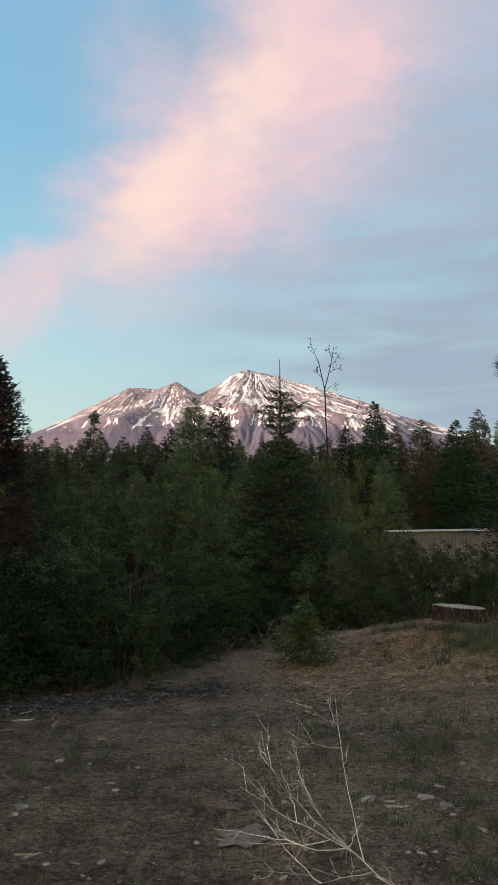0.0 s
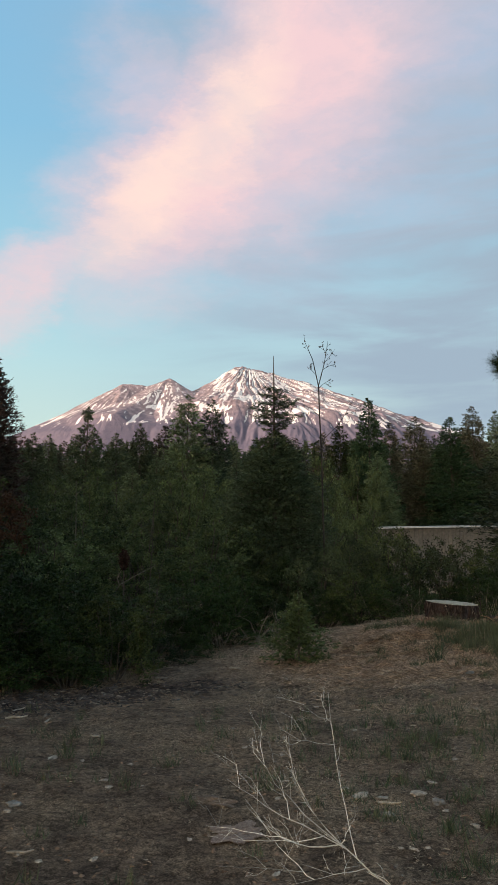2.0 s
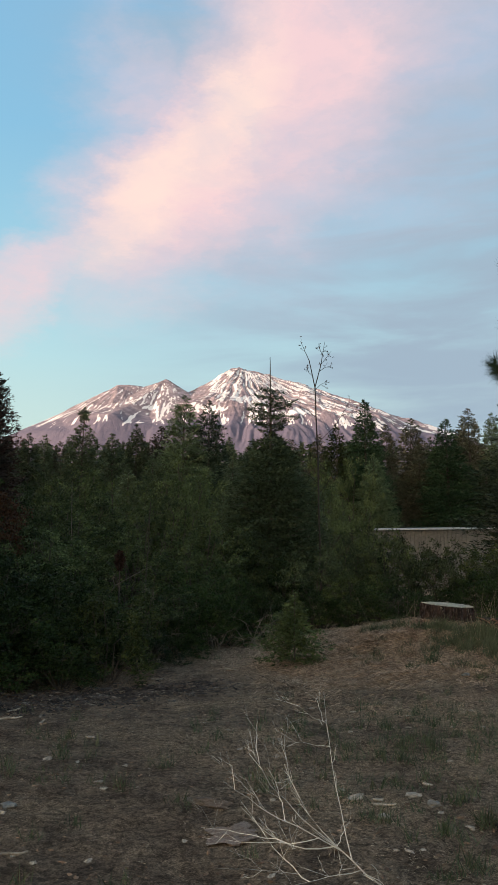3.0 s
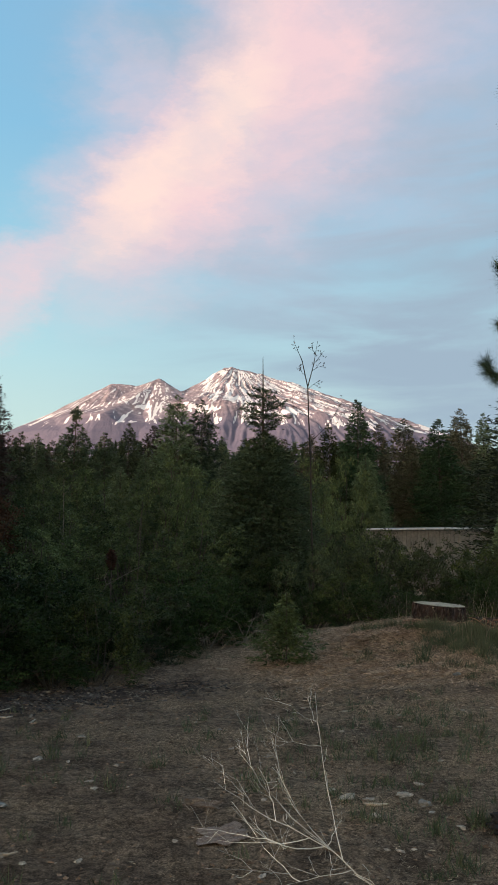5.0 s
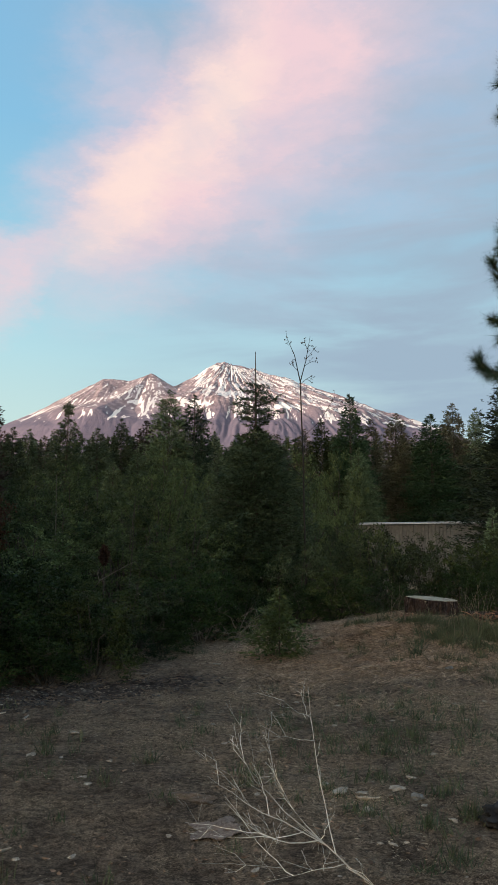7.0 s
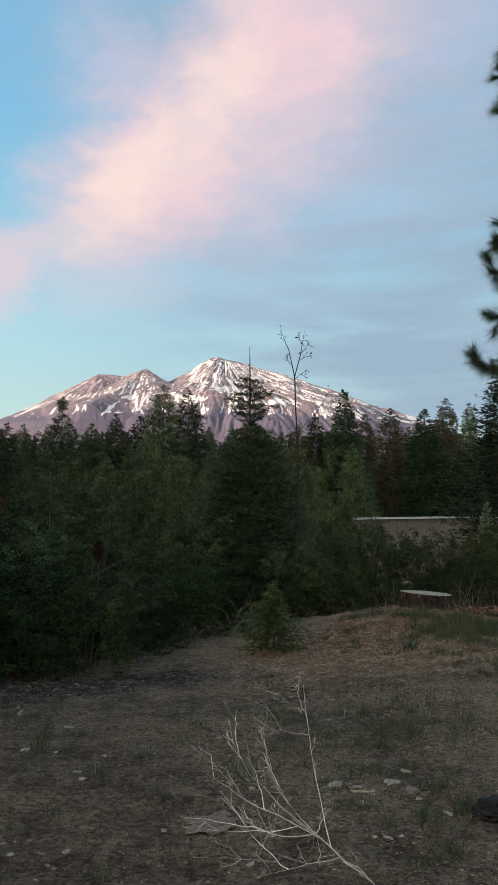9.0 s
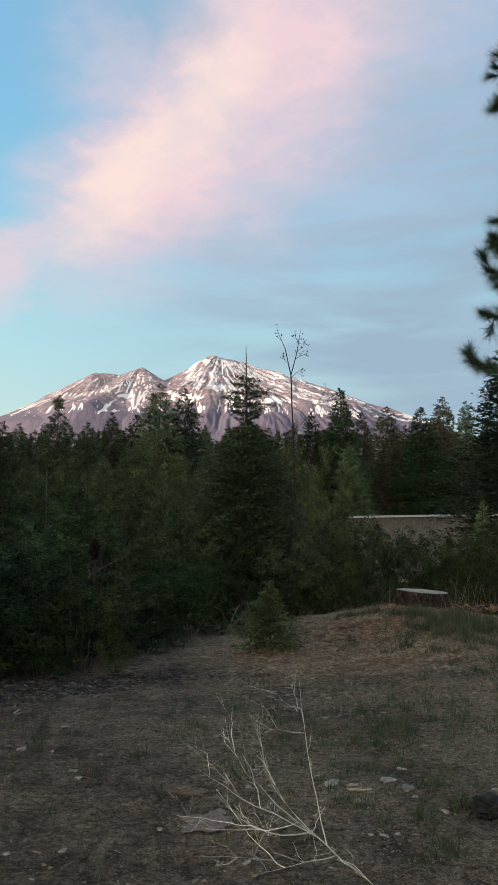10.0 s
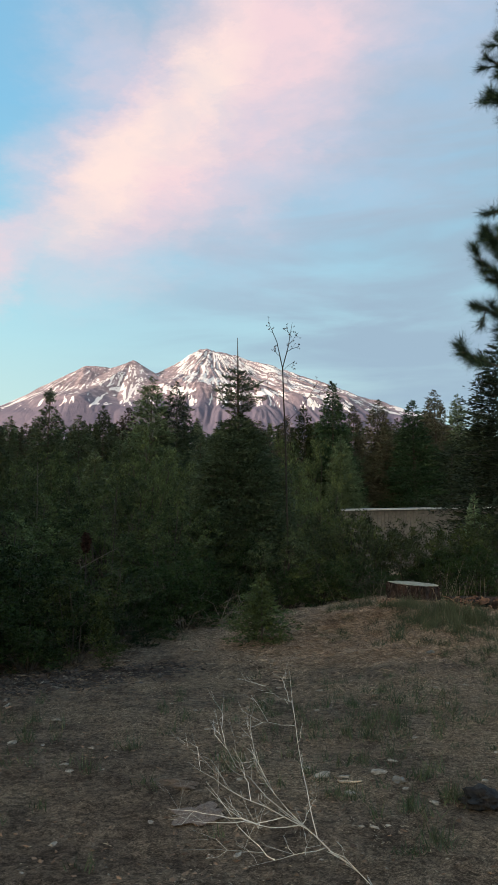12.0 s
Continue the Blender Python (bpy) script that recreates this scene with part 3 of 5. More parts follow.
def far_woods():
    """The closed wood further off, where single trees are past counting."""
    rng = np.random.default_rng(11)
    green = Soup()
    for k in range(430):
        y = rng.uniform(62, 120)
        x = rng.uniform(-0.42, 0.5) * y
        h = y * rng.uniform(0.112, 0.146) + 1.0
        m = 170
        t = rng.uniform(0.02, 1.0, m) ** 0.8
        turn = rng.uniform(0, math.tau, m)
        r = h * 0.23 * (1 - t) * rng.uniform(0.3, 1.0, m) + 0.1
        base = np.stack([x + np.cos(turn) * r * 0.4, y + np.sin(turn) * r * 0.4, t * h + 0.4 - 0.35], 1)
        way = unit(np.stack([np.cos(turn), np.sin(turn), rng.uniform(-0.5, 0.3, m)], 1))
        size = r * 0.9 + 0.35
        green.slivers(base, way, sides_for(way, rng), size, size * 0.5)
        green.slivers([(x, y, h - 1.6)] * 4, unit(rng.normal(size=(4, 3)) * 0.08 + np.array([0, 0, 1.0])), np.array([[1, 0, 0], [0, 1, 0], [0.7, 0.7, 0], [0.7, -0.7, 0]]), [1.7] * 4, [0.5] * 4)
    tagged(new("far_wood", green.mesh("far_wood", FIR)), "dark conifer wood in the distance", "wood", kind="stuff")


far_woods()


# ---- shrubs and young broadleaved trees ----
def shrub(name, label, height, width, leaf, seed, lobes=9, clumps=250, per=34, size=0.055, low=0.12):
    """A many-stemmed bush: stems that fork towards rounded boughs, each bough set with tufts of leaves and gaps between."""
    rng = np.random.default_rng(seed)
    root = tagged(new(name), label, "shrub" if height < 2.4 else "tree")
    wood, green = Soup(), Soup()
    turn = np.arange(lobes) * 2.4 + rng.uniform(-0.5, 0.5, lobes)
    level = (np.arange(lobes) + rng.uniform(0.2, 0.8, lobes)) / lobes
    out = (0.10 + 0.32 * np.sqrt(1 - level ** 2)) * width * rng.uniform(0.55, 1.1, lobes)
    mid = np.stack([np.cos(turn) * out, np.sin(turn) * out, (low + 0.10 + (0.76 - low) * level) * height], 1)
    mid[-1] = (0.04 * width, 0, 0.86 * height)
    big = width * rng.uniform(0.11, 0.20, lobes) * (1.15 - 0.35 * level)
    for p, r in zip(mid, big):
        foot = np.array([p[0] * 0.15, p[1] * 0.15, -0.05])
        bend = (foot + p) / 2 + np.array([-p[0] * 0.12, -p[1] * 0.12, 0.05 * height]) + rng.normal(size=3) * 0.03 * height
        wood.tube([foot, bend, p], [0.009 * height, 0.006 * height, 0.003 * height], 5)
    which = rng.choice(lobes, clumps, p=big ** 2 / (big ** 2).sum())
    shell = unit(rng.normal(size=(clumps, 3)) + np.array([0, 0, 0.25]))
    tuft = mid[which] + shell * (big[which] * rng.uniform(0.3, 1.15, clumps))[:, None] * np.array([1, 1, 1.35])
    tuft[:, 2] = np.maximum(tuft[:, 2], 0.05 + rng.random(clumps) * 0.12 * height)
    tuft[:, 2] *= height / tuft[:, 2].max()
    keep = (tuft[:, 2] > 0.5 * height) | (rng.random(clumps) < (0.62 if height > 2 else 0.92))
    tuft, which = tuft[keep], which[keep]
    clumps = len(tuft)
    for k in range(0, clumps, 3):
        p = mid[which[k]]
        wood.tube([p, (p + tuft[k]) / 2 + rng.normal(size=3) * 0.02, tuft[k]], [0.0026 * height, 0.002 * height, 0.0012 * height], 3)
    spread = np.repeat(rng.uniform(0.6, 1.25, clumps), per)[:, None] * (0.015 * width + 0.42 * size)
    ball = rng.normal(size=(clumps * per, 3)) * spread * np.array([1.15, 1.15, 0.8])
    base = np.repeat(tuft, per, 0) + ball
    base = base[base[:, 2] > 0.02]
    ball = unit(rng.normal(size=base.shape) * 0.9 + np.array([0, 0, 0.45]))
    s = size * rng.uniform(0.6, 1.25, len(base))
    green.leaves(base, ball, sides_for(ball, rng), s, s * 0.6)
    part("stem", wood.mesh("stem", TWIG), root, "thin brown stems")
    part("foliage", green.mesh("foliage", leaf), root)
    return root


def thicket():
    oak = shrub("young_oak", "young green oak in the thicket at the clearing's edge", 3.0, 2.4, LEAF, 21, 17, 210, 56, 0.058)
    oak_b = shrub("young_oak", "bushy young oak with light green leaves", 3.0, 2.2, LEAF_LIGHT, 22, 15, 200, 54, 0.058)
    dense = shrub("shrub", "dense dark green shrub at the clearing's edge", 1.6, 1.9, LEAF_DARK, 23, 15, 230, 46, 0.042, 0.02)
    grey = shrub("shrub", "grey-green brush behind the stump", 1.7, 1.8, LEAF_GREY, 24, 13, 190, 42, 0.042, 0.05)
    green = shrub("shrub", "rounded mid-green bush with small leaves", 1.4, 1.5, LEAF_MID, 25, 12, 210, 46, 0.038, 0.02)
    copper = shrub("shrub", "bush with coppery red-brown young leaves", 2.4, 1.4, LEAF_COPPER, 27, 12, 210, 30, 0.05)
    place(oak, -6.68, 24, 3.60, 3.0, 1.04, 2.7)
    place(oak_b, -5.25, 22, 3.49, 3.0, 1.02, 3.9)
    place(grey, 3.28, 20, 2.23, 1.7, 0.64, 5.8)
    stand(green, 3.41, 17.2, 1.95, 1.4, 0.85, 0.7)
    stand(green, 2.92, 17.6, 1.91, 1.4, 0.80, 2.7)
    place(copper, -4.69, 15, 2.64, 2.4, 1.04, 1.0)
    place(dense, 0.85, 15.3, 1.39, 1.6, 0.91, 5.3)
    place(green, 5.00, 15.2, 1.59, 1.4, 0.94, 1.0)
    for kind, x, y, h, base, wide, turn in (
        (oak, -4.78, 24, 4.01, 3.0, 0.81, 1.9), (oak_b, -3.49, 22, 3.53, 3.0, 1.00, 3.1), (oak, -2.73, 23, 3.60, 3.0, 0.83, 2.4), (oak_b, -1.58, 21, 4.18, 3.0, 0.72, 2.2), (oak, -1.00, 22, 3.79, 3.0, 0.66, 3.6), (oak, -0.39, 24, 3.70, 3.0, 0.74, 3.6), (oak, 2.25, 22, 4.08, 3.0, 0.61, 5.6),):
        stand(kind, x, y, h, base, wide, turn)
    for kind, x, y, h, base, wide, turn in (
        (oak, 3.66, 24, 4.39, 3.0, 0.63, 4.2), (oak, -6.75, 27, 4.21, 3.0, 0.77, 5.3), (oak, -2.52, 26, 4.29, 3.0, 0.70, 6.1), (oak_b, -6.60, 21, 3.40, 3.0, 1.04, 4.2), (oak, -4.19, 16, 2.39, 3.0, 1.20, 5.3), (oak_b, -3.17, 15, 2.29, 3.0, 1.37, 6.0), (oak, -2.69, 16, 2.51, 3.0, 1.10, 5.6),):
        stand(kind, x, y, h, base, wide, turn)
    for kind, x, y, h, base, wide, turn in (
        (oak_b, -1.87, 15, 2.29, 3.0, 1.31, 3.5), (oak, -1.30, 16, 2.62, 3.0, 1.05, 4.4), (oak_b, -0.56, 15, 2.29, 3.0, 1.19, 1.3), (oak, -0.01, 15.5, 1.97, 3.0, 1.08, 5.2), (oak_b, -0.80, 13.6, 1.68, 3.0, 1.38, 3.6), (oak, -1.94, 13.4, 1.73, 3.0, 1.30, 1.8), (oak_b, -3.20, 13, 1.87, 3.0, 1.39, 0.4),):
        stand(kind, x, y, h, base, wide, turn)
    for kind, x, y, h, base, wide, turn in (
        (grey, 1.52, 15, 1.57, 1.7, 0.90, 6.1), (grey, 2.18, 16, 1.74, 1.7, 0.81, 0.5), (grey, 2.90, 15.6, 1.84, 1.7, 0.82, 5.0), (grey, 3.50, 16, 1.81, 1.7, 0.78, 2.5), (grey, 3.96, 15.5, 1.65, 1.7, 0.91, 0.9), (grey, 4.47, 15.5, 1.66, 1.7, 0.85, 1.8), (oak, 5.80, 16, 1.82, 3.0, 1.23, 5.4),):
        stand(kind, x, y, h, base, wide, turn)
    for kind, x, y, h, base, wide, turn in (
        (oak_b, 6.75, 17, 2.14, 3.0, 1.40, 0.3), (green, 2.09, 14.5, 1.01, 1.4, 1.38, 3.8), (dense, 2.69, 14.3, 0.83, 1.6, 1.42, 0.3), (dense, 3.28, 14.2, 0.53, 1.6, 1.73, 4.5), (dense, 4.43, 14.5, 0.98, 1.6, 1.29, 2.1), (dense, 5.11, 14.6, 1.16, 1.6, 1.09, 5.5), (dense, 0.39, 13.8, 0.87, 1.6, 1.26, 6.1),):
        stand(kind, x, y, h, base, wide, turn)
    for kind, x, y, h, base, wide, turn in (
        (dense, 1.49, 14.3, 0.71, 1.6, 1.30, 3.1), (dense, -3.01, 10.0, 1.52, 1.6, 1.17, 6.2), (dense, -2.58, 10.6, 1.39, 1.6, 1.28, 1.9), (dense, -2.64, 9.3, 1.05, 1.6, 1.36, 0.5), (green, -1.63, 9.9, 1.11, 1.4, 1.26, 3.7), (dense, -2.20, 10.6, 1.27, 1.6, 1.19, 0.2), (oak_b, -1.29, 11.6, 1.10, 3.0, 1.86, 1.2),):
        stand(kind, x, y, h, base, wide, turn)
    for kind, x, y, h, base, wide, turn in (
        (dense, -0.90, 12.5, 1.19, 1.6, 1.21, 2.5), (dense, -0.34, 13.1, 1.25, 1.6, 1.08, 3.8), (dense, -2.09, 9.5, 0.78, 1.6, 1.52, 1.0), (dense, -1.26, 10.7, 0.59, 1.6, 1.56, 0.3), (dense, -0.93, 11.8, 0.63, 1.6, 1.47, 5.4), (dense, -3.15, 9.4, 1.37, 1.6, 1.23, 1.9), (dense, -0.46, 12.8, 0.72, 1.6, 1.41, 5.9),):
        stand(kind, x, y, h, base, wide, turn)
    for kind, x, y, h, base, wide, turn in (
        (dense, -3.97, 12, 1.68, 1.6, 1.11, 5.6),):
        stand(kind, x, y, h, base, wide, turn)


thicket()


# ---- single trees at the edge of the clearing ----
BRONZE = material("dark_bronze_foliage", [(0.046, 0.037, 0.029), (0.095, 0.050, 0.038)], 1.2, 0.75, 0.0, 12, island=0.45, through_light=0.1)
RED_DEAD = material("red_brown_dead_needles", [(0.036, 0.017, 0.011), (0.055, 0.025, 0.017)], 3, 0.85, 0.0, 20, island=0.4)
SAPLING = material("bright_fir_shoots", [(0.053, 0.073, 0.025), (0.077, 0.097, 0.035)], 6, 0.7, 0.0, 20, island=0.4, through_light=0.2)
STALK = material("pale_straw_stalk", [(0.54, 0.50, 0.43), (0.72, 0.68, 0.60)], 9, 0.6, 0.2, 80, island=0.12)


SPRUCE_LINE = ((0.0, 1.15), (0.15, 1.30), (0.38, 1.18), (0.52, 0.92), (0.61, 0.62), (0.665, 0.36), (0.70, 0.12))
BRONZE_LINE = ((0.0, 1.2), (0.3, 1.35), (0.6, 1.15), (0.8, 0.78), (0.92, 0.4), (1.0, 0.05))


def single_trees():
    rings = ((0.865, 0.22, 4), (0.84, 0.42, 5), (0.812, 0.50, 6), (0.785, 0.56, 6), (0.758, 0.60, 7), (0.732, 0.48, 6), (0.712, 0.30, 5))
    spruce = conifer("tall grey-green spruce with a thin top and bare spire", 5.9, SPRUCE_LINE, SPRUCE, 31, 620, 0.075, 125, 0.05, 0.4, 0.15, rings, None, "spruce_tree", 0.34)
    place(spruce, 0.73, 17.0, 5.9, 5.9)
    bronze = conifer("dark bronze columnar conifer", 7.2, BRONZE_LINE, BRONZE, 32, 560, 0.085, 100, -0.15, 0.0, 0.14, (), None, "columnar_conifer")
    place(bronze, -7.66, 22.0, 7.6, 7.2, 1.06)
    young_line = ((0.0, 0.40), (0.12, 0.50), (0.4, 0.38), (0.7, 0.20), (0.9, 0.09), (1.0, 0.02))
    sapling = conifer("small yellow-green fir sapling on the bare earth", 1.0, young_line, SAPLING, 33, 84, 0.040, 330, -0.15, 0.9, 0.42, (), None, "fir_sapling", 0.36)
    place(sapling, 0.76, 10.6, 0.95, 1.0)
    sapling.location.z = rough_ground(0.76, 10.6) - 0.03
    dead = conifer("small red-brown dead conifer sapling in the thicket", 1.9, ((0.80, 0.03), (0.85, 0.08), (0.93, 0.09), (1.0, 0.02)), RED_DEAD, 34, 50, 0.040, 160, 0.3, 0.0, 0.2, (), None, "dead_sapling")
    place(dead, -1.86, 12.3, 1.58, 1.9)
    sprout = conifer("thin young conifer by the metal shed", 3.2, ((0.05, 0.6), (0.4, 0.5), (0.8, 0.2), (0.96, 0.03)), SPRUCE, 35, 120, 0.12, 60, 0.0, 0.5, 0.25, (), None, "young_conifer")
    place(sprout, 6.35, 18.0, 2.5, 3.2)


single_trees()


POLE_BARK = material("dark_smooth_bark", [(0.024, 0.020, 0.018), (0.042, 0.035, 0.030)], 7, 0.9, 0.4, 50)


def bare_pole():
    """A thin, almost leafless young tree with a forked top."""
    rng = np.random.default_rng(41)
    root = tagged(new("bare_sapling"), "thin dark leafless young tree with a forked top", "tree")
    root.location = (1.68, 16.0, swell(1.68, 16.0) - 0.02)
    trunk, bud = Soup(), Soup()
    trunk.tube([(0.03, 0, 0), (0.02, 0, 1.0), (-0.01, 0, 2.2), (-0.02, 0, 3.4), (-0.05, 0, 4.3), (-0.065, 0, 4.95)], [0.026, 0.022, 0.019, 0.017, 0.015, 0.013], 7)
    part("trunk", trunk.mesh("trunk", POLE_BARK), root)
    limbs = [((-0.065, 0, 4.95), (-0.18, 0.02, 5.53), (-0.36, 0.05, 5.97), 0.012), ((-0.065, 0, 4.95), (0.06, -0.03, 5.42), (0.15, -0.04, 5.94), 0.012),
             ((-0.06, 0, 4.9), (0.06, 0.05, 5.02), (0.20, 0.06, 5.10), 0.006), ((-0.12, 0, 5.2), (-0.20, 0, 5.28), (-0.24, -0.03, 5.42), 0.006), ((0.03, 0, 5.3), (0.14, 0.04, 5.38), (0.25, 0.05, 5.42), 0.006),
             ((0.07, 0, 5.45), (0.20, 0.0, 5.62), (0.29, 0, 5.74), 0.005), ((0.11, -0.03, 5.65), (0.05, 0.0, 5.75), (0.03, 0.02, 5.86), 0.005), ((-0.05, 0, 4.3), (-0.2, 0.05, 4.45), (-0.36, 0.06, 4.55), 0.006),
             ((-0.04, 0, 3.75), (0.35, 0.1, 4.12), (0.70, 0.15, 4.68), 0.012), ((0.0, 0, 2.7), (0.2, -0.05, 2.95), (0.3, -0.05, 3.2), 0.007), ((-0.02, 0, 2.9), (-0.2, 0.1, 3.1), (-0.34, 0.1, 3.3), 0.007), ((0.5, 0.12, 4.35), (0.66, 0.1, 4.42), (0.80, 0.1, 4.45), 0.005)]
    for a, b, c, r in limbs:
        limb = Soup()
        limb.tube([a, b, c], [r, r * 0.75, 0.003], 5)
        a, b, c = (np.array(q) for q in (a, b, c))
        for k in range(5):
            u = rng.uniform(0.35, 1.0)
            p = (b + (c - b) * (u - 0.5) * 2) if u > 0.5 else (a + (b - a) * u * 2)
            d = unit(unit(c - a) * 0.6 + rng.normal(size=3) * 0.5)
            q = p + d * rng.uniform(0.05, 0.15)
            limb.tube([p, (p + q) / 2 + rng.normal(size=3) * 0.006, q], [0.0032, 0.0028, 0.002], 3)
            w = unit(rng.normal(size=(4, 3)))
            bud.leaves(np.repeat(q[None], 4, 0), w, sides_for(w, rng), [0.035] * 4, [0.02] * 4)
        part("limb", limb.mesh("limb", POLE_BARK), root)
    tagged(part("bud", bud.mesh("bud", BRONZE), root, "small dark buds and dry leaves"), kind="stuff")


bare_pole()


def long_pine():
    """A long-needled pine whose near limbs reach into view."""
    rng = np.random.default_rng(43)
    root = tagged(new("long_needled_pine"), "tall pine with tufts of long dark needles", "tree")
    root.location = (4.40, 9.2, swell(4.45, 9.2) - 0.05)
    trunk = Soup()
    trunk.tube([(0, 0, 0), (0.02, 0, 2.5), (-0.02, 0.02, 5.5), (0.0, 0, 8.0), (0.02, 0, 9.6)], [0.15, 0.125, 0.09, 0.05, 0.012], 9)
    part("trunk", trunk.mesh("trunk", BARK), root, "rough brown trunk")
    heads = [(-1.24, 0.0, 3.72, 0.55), (-0.97, 0.05, 4.30, 0.6), (-1.03, -0.05, 4.86, 0.7), (-0.86, 0.1, 5.30, 0.9), (-0.76, 0.0, 7.05, 0.6), (-0.62, 0.05, 7.55, 0.8)]
    heads += [(-0.75, 0.12, 4.05, 0.7), (-0.80, -0.1, 4.6, 0.7), (-0.74, 0.05, 5.08, 0.8), (-0.62, 0.1, 5.6, 0.9), (-0.52, 0.05, 6.75, 0.7), (-0.50, -0.05, 7.3, 0.7), (-0.6, 0.0, 7.85, 0.9)]
    heads += [(math.cos(a) * r, math.sin(a) * r, z, 0.7) for a, r, z in ((0.3, 1.5, 3.3), (1.4, 1.4, 3.7), (5.2, 1.4, 3.9), (0.9, 1.2, 4.6), (5.9, 1.2, 5.0), (1.9, 1.0, 5.6), (4.8, 1.0, 5.9), (0.2, 0.9, 6.4), (5.4, 0.8, 7.2), (1.1, 0.7, 7.7), (3.3, 0.45, 8.2), (0.5, 0.4, 8.6), (4.4, 0.3, 9.1))]
    for x, y, z, up in heads:
        limb, green = Soup(), Soup()
        end, start = np.array([x, y, z]), np.array([0, 0, z - 0.42 * up * math.hypot(x, y)])
        mid = (start + end) / 2 + np.array([0, 0, -0.10])
        limb.tube([start, mid, end], [0.032, 0.02, 0.008], 5)
        tufts = [(end, unit(end - mid))]
        for k in range(9):
            u = rng.uniform(0.25, 0.95)
            p = mid + (end - mid) * u if rng.random() < 0.75 else start + (mid - start) * (0.5 + u / 2)
            d = unit(unit(end - start) * 0.8 + rng.normal(size=3) * 0.55 + np.array([0, 0, 0.45]))
            q = p + d * rng.uniform(0.10, 0.28)
            limb.tube([p, (p + q) / 2, q], [0.008, 0.007, 0.005], 4)
            tufts.append((q, d))
        for q, d in tufts:
            m = 190
            back = rng.uniform(0, 0.14, m)
            way = unit(d * rng.uniform(0.15, 1.5, (m, 1)) + unit(rng.normal(size=(m, 3))) * 0.9)
            green.slivers(q - d * back[:, None], way, sides_for(way, rng), rng.uniform(0.13, 0.21, m), [0.0046] * m)
        branch = part("limb", limb.mesh("limb", BARK), root)
        part("needle_tuft", green.mesh("needle_tuft", PINE), branch, "tufts of long needles")


long_pine()


# ---- the metal shed ----
SIDING = material("weathered_beige_steel", [(0.13, 0.118, 0.105), (0.175, 0.16, 0.142)], 0.6, 0.55, 0.1, 8, specular=0.5)
FASCIA = material("white_painted_steel", [(0.576, 0.568, 0.552), (0.640, 0.632, 0.616)], 1.5, 0.4, 0.05, 10, specular=0.5)
ROOFING = material("grey_roof_steel", [(0.28, 0.28, 0.28), (0.36, 0.36, 0.36)], 0.8, 0.5, 0.1, 8, specular=0.5)


def box(bm, x0, x1, y0, y1, z0, z1):
    made = bmesh.ops.create_cube(bm, size=1.0, matrix=Matrix.Translation(((x0 + x1) / 2, (y0 + y1) / 2, (z0 + z1) / 2)) @ Matrix.Diagonal((x1 - x0, y1 - y0, z1 - z0, 1)))
    return made["verts"]


def from_bm(name, bm, mat, bevel=0.0):
    if bevel:
        bmesh.ops.bevel(bm, geom=bm.edges[:], offset=bevel, segments=1, affect="EDGES")
    me = bpy.data.meshes.new(name)
    bm.to_mesh(me)
    bm.free()
    me.materials.append(mat)
    return me


def shed():
    root = tagged(new("metal_shed"), "long low beige corrugated steel shed behind the brush", "shed")
    root.location = (0, 38.0, -0.56)
    root.rotation_euler = (0, radians(-0.8), 0)
    x0, wide, count, top = 3.2, 0.92, 13, 2.93
    prof = []
    for k in range(5):                                  # five grooves to a sheet
        u = k * wide / 5
        prof += [(u, 0.0), (u + 0.125, 0.0), (u + 0.132, 0.035), (u + 0.165, 0.035), (u + 0.172, 0.0)]
    prof.append((wide - 0.003, 0.0))
    verts = [(u, v, z) for z in (0.05, top) for u, v in prof] + [(u, v + 0.004, z) for z in (0.05, top) for u, v in prof]
    m = len(prof)
    faces = [(i, i + 1, m + i + 1, m + i) for i in range(m - 1)] + [(2 * m + i + 1, 2 * m + i, 3 * m + i, 3 * m + i + 1) for i in range(m - 1)]
    sheet = as_mesh("wall_panel", verts, faces, SIDING)
    for k in range(count):
        part("wall_panel", sheet, root).location = (x0 + k * wide, 0, 0)
    x1 = x0 + count * wide
    for name, dims in (("back_wall", (x0, x1, 4.9, 5.0, 0, top)), ("end_wall", (x0, x0 + 0.1, 0.05, 4.9, 0, top)), ("end_wall", (x1 - 0.1, x1, 0.05, 4.9, 0, top))):
        bm = bmesh.new()
        box(bm, *dims)
        part(name, from_bm(name, bm, SIDING), root)
    bm = bmesh.new()
    box(bm, x0 - 0.15, x1 + 0.15, -0.16, -0.10, top - 0.005, top + 0.040)
    part("fascia", from_bm("fascia", bm, FASCIA, 0.008), root, "white painted steel roof edge")
    roof = [(x0 - 0.15, -0.10, top + 0.02), (x1 + 0.15, -0.10, top + 0.02), (x1 + 0.15, 2.5, top + 0.12), (x0 - 0.15, 2.5, top + 0.12), (x0 - 0.15, 5.1, top + 0.0), (x1 + 0.15, 5.1, top + 0.0)]
    roof += [(x, y, z + 0.04) for x, y, z in roof]
    part("roof", as_mesh("roof", roof, [(3, 2, 1, 0), (4, 5, 2, 3), (6, 7, 8, 9), (9, 8, 11, 10), (0, 1, 7, 6), (5, 4, 10, 11), (0, 6, 9, 3), (3, 9, 10, 4), (1, 2, 8, 7), (2, 5, 11, 8)], ROOFING), root, "low grey steel roof")


shed()


